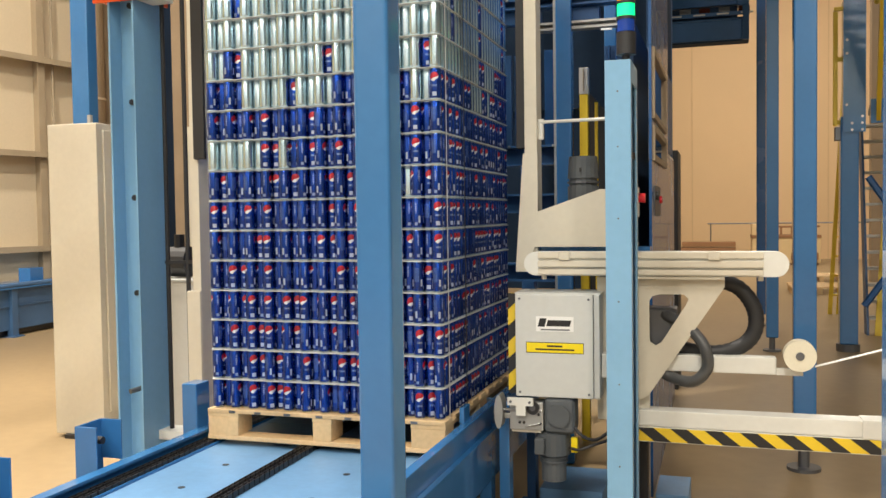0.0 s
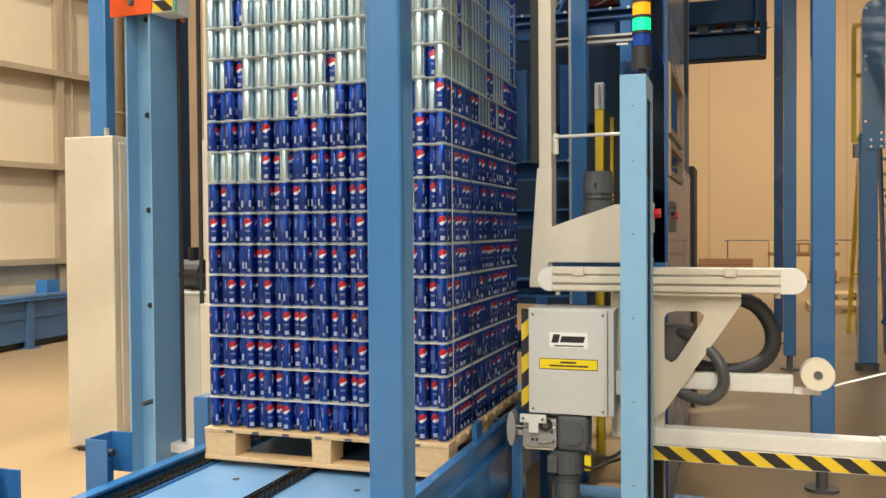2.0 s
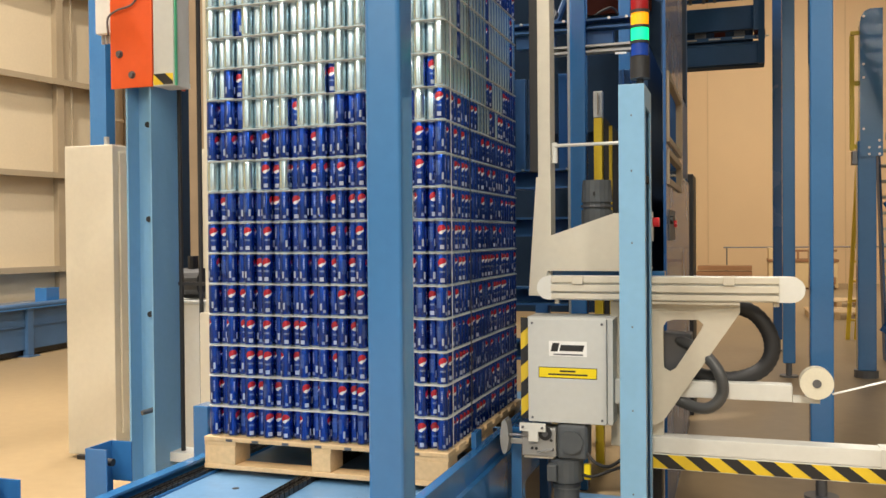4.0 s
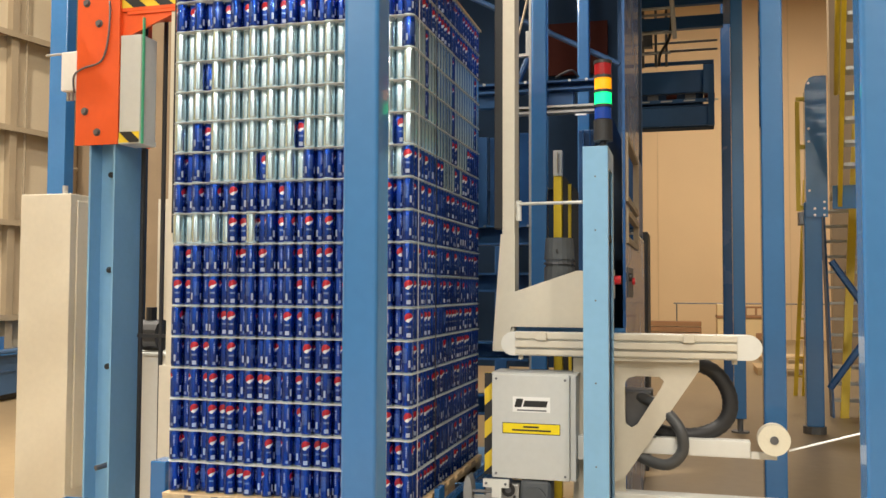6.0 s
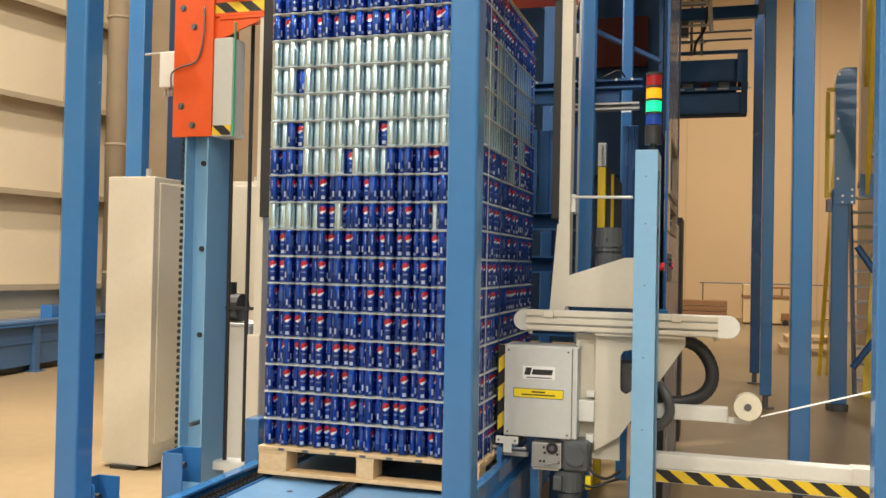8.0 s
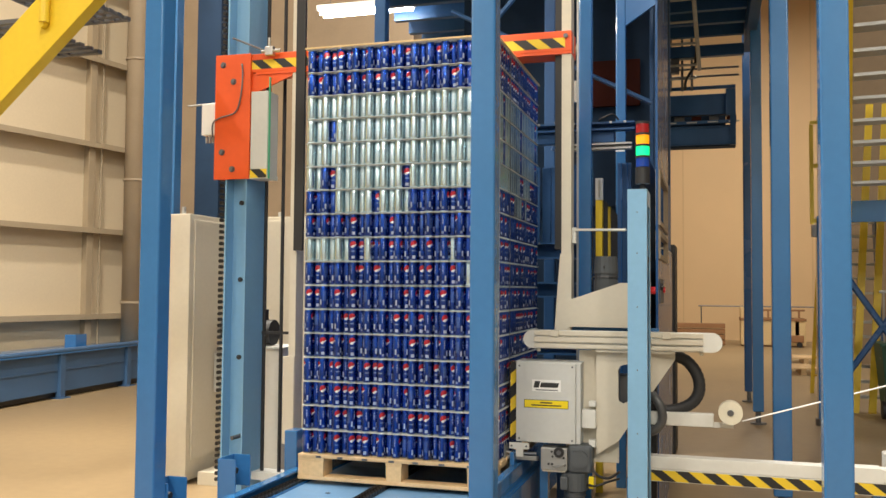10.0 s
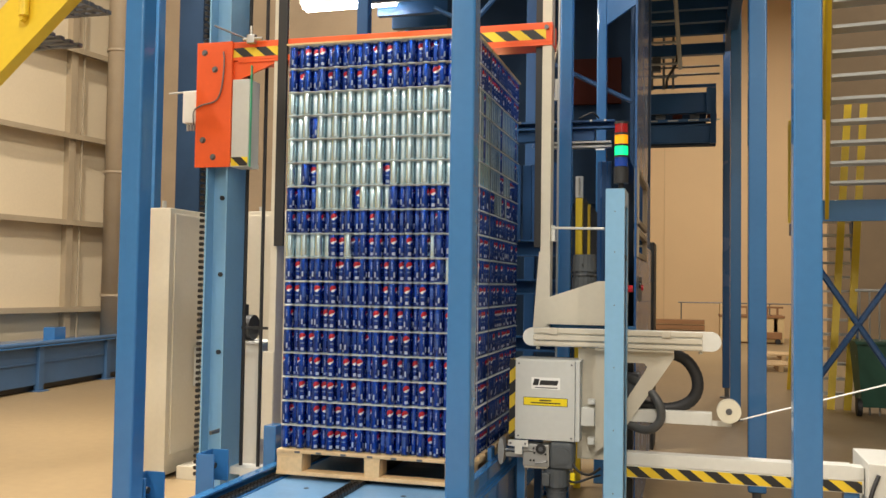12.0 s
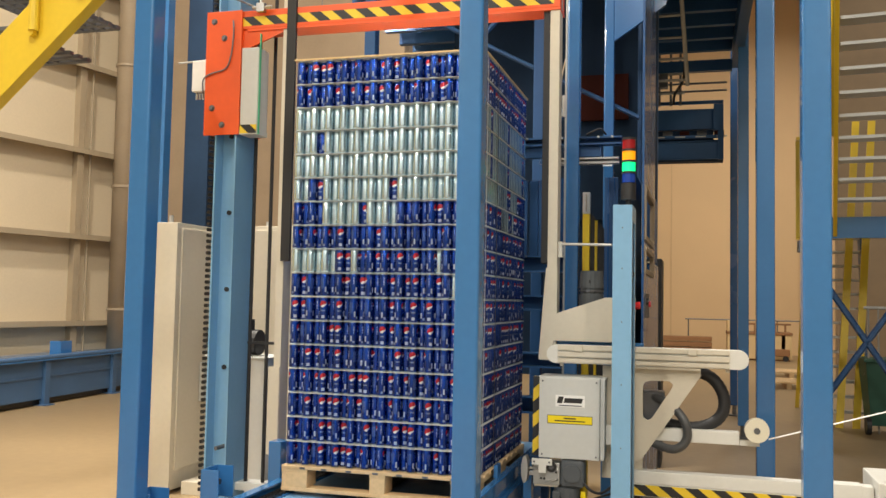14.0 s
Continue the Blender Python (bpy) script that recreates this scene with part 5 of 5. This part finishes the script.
        for i in range(4):
            bm.faces.new((lo[i], lo[(i + 1) % 4], hi[(i + 1) % 4], hi[i]))
        part("rail", bm, YELLOW, f, "yellow painted rail")
    # far floor clutter
    c = thing("packing_case", "tan packing case with dark lid far down the hall", "case", (3.65, 24.4, 0))
    part("body", boxm(-0.95, 0.95, 0, 1.2, 0.05, 0.80, 0.02), BOARD, c)
    part("lid", boxm(-0.97, 0.97, -0.02, 1.22, 0.80, 0.88, 0.01), CRATE, c)
    part("side_panel", boxm(-0.95, -0.45, 0.1, 1.1, 0.88, 1.22, 0.02), BOARD, c)
    part("top_slat", boxm(-0.45, 0.95, 0.3, 0.4, 1.10, 1.16, 0.01), CRATE, c)
    part("skid", boxm(-0.9, 0.9, 0.1, 1.1, 0, 0.05), CRATE, c)
    for k in range(5):
        part("slat", boxm(-0.45 + 0.3 * k, -0.39 + 0.3 * k, 0.3, 0.36, 0.88, 1.10), CRATE, c)
    c = thing("crate_stack", "brown stacked timber beams far down the hall", "timber", (1.40, 24.5, 0))
    for k in range(4):
        part("beam", boxm(-1.2 + 0.05 * k, 1.2, 0.02 * k, 0.8, 0.21 * k + 0.03, 0.21 * k + 0.20, 0.02), CRATE, c)
    part("skid", boxm(-1.1, 1.1, 0.1, 0.7, 0, 0.03), CRATE, c)
    grow(c, 0.70, 0.8, 0.82)
    c = thing("pallet_truck", "dull brown hand pallet truck by the far wall", "truck", (4.35, 24.4, 0))
    part("mast", boxm(-0.12, 0.12, 0, 0.12, 0.3, 1.35, 0.03), CRATE, c)
    part("body", boxm(-0.9, 0.3, -0.1, 0.5, 0.25, 0.62, 0.05), CRATE, c)
    for x in (-0.7, 0.1):
        part("wheel", rodm((x, -0.1, 0.14), (x, -0.02, 0.14), 0.14, 14), BLACK, c)
    part("handle", rodm((0, 0.05, 1.35), (-0.25, 0.05, 1.5), 0.03, 8), BLACK, c)
    grow(c, 0.62, 0.62, 0.60)
    r = thing("barrier_rail", "thin low barrier rail before the far wall", "rail", (4.0, 26, 0))
    part("bar", rodm((-2.6, 0, 1.22), (3.2, 0, 1.22), 0.02, 8), DARK_STEEL, r)
    for x in (-2.5, 0.3, 3.1):
        part("leg", rodm((x, 0, 0), (x, 0, 1.22), 0.02, 8), DARK_STEEL, r)
    for x, y in ((3.62, 14.6), (3.95, 17.6)):
        q = thing("empty_pallet", "loose wooden pallet on the far floor", "pallet", (x, y, 0), "loose pallets")
        for k in range(7):
            part("board", boxm(-0.52, 0.52, 0.18 * k, 0.18 * k + 0.11, 0.12, 0.145), WOOD, q)
        for xx in (-0.50, -0.05, 0.40):
            part("bearer", boxm(xx, xx + 0.1, 0, 1.19, 0, 0.12), WOOD, q)


right_side()


# ---- fluorescent light above the load ----
def tube_light():
    f = thing("tube_light", "bright fluorescent tube fitting above the load", "lamp", (-2.46, 5.6, 5.27))
    part("housing", boxm(-0.65, 0.65, -0.12, 0.12, 0.05, 0.12, 0.01), WHITE, f)
    for y in (-0.06, 0.06):
        part("tube", rodm((-0.62, y, 0.02), (0.62, y, 0.02), 0.022, 10), TUBE, f)
    part("hanger", rod(rodm((-0.5, 0, 0.12), (-0.5, 0, 11.73), 0.006, 6), (0.5, 0, 0.12), (0.5, 0, 11.73), 0.006, 6), DARK_STEEL, f)


tube_light()


# ---- what moves ----
def motions():
    roll_in = [(0.0, 0.125), (0.1, 0.10), (0.2, 0.073), (0.3, 0.045), (0.4, 0.02), (0.5, 0.006), (0.6, 0.0), (0.8, 0.0), (14.0, 0.0)]
    walk(load, [(t, pose(0, y, BASE)) for t, y in roll_in])
    walk(load_pallet, [(t, pose(0, y, 0)) for t, y in roll_in])
    rise = [(0.0, 2.86), (2.2, 2.86), (2.7, 2.83), (4.2, 2.478), (4.5, 2.468), (5.0, 2.465), (11.6, 2.465), (12.0, 2.515), (12.5, 2.599), (13.0, 2.687), (13.5, 2.775), (14.0, 2.852)]
    walk(press, [(t, pose(-1.585, 0.612, z - 0.008)) for t, z in rise])
    slide = [(0.0, 0.0), (6.5, 0.0), (6.75, -0.018), (7.0, -0.062), (7.5, -0.165), (8.0, -0.238), (8.3, -0.238), (10.3, -0.235), (11.0, -0.233), (11.3, -0.228), (11.5, -0.210), (12.0, -0.105), (12.4, -0.004), (12.6, 0.0), (14.0, 0.0)]
    walk(head, [(t, pose(0.908 + x, 0.30, 0.777)) for t, x in slide])
    push = [(0.0, 0.0), (2.4, 0.0), (3.6, -0.03), (6.4, -0.03), (7.2, 0.0), (14.0, 0.0)]
    walk(feed_unit, [(t, pose(-0.155 - 0.775 * x, 0, 0)) for t, x in slide])
    walk(lance, [(t, pose(x, 0, 0)) for t, x in push])


motions()
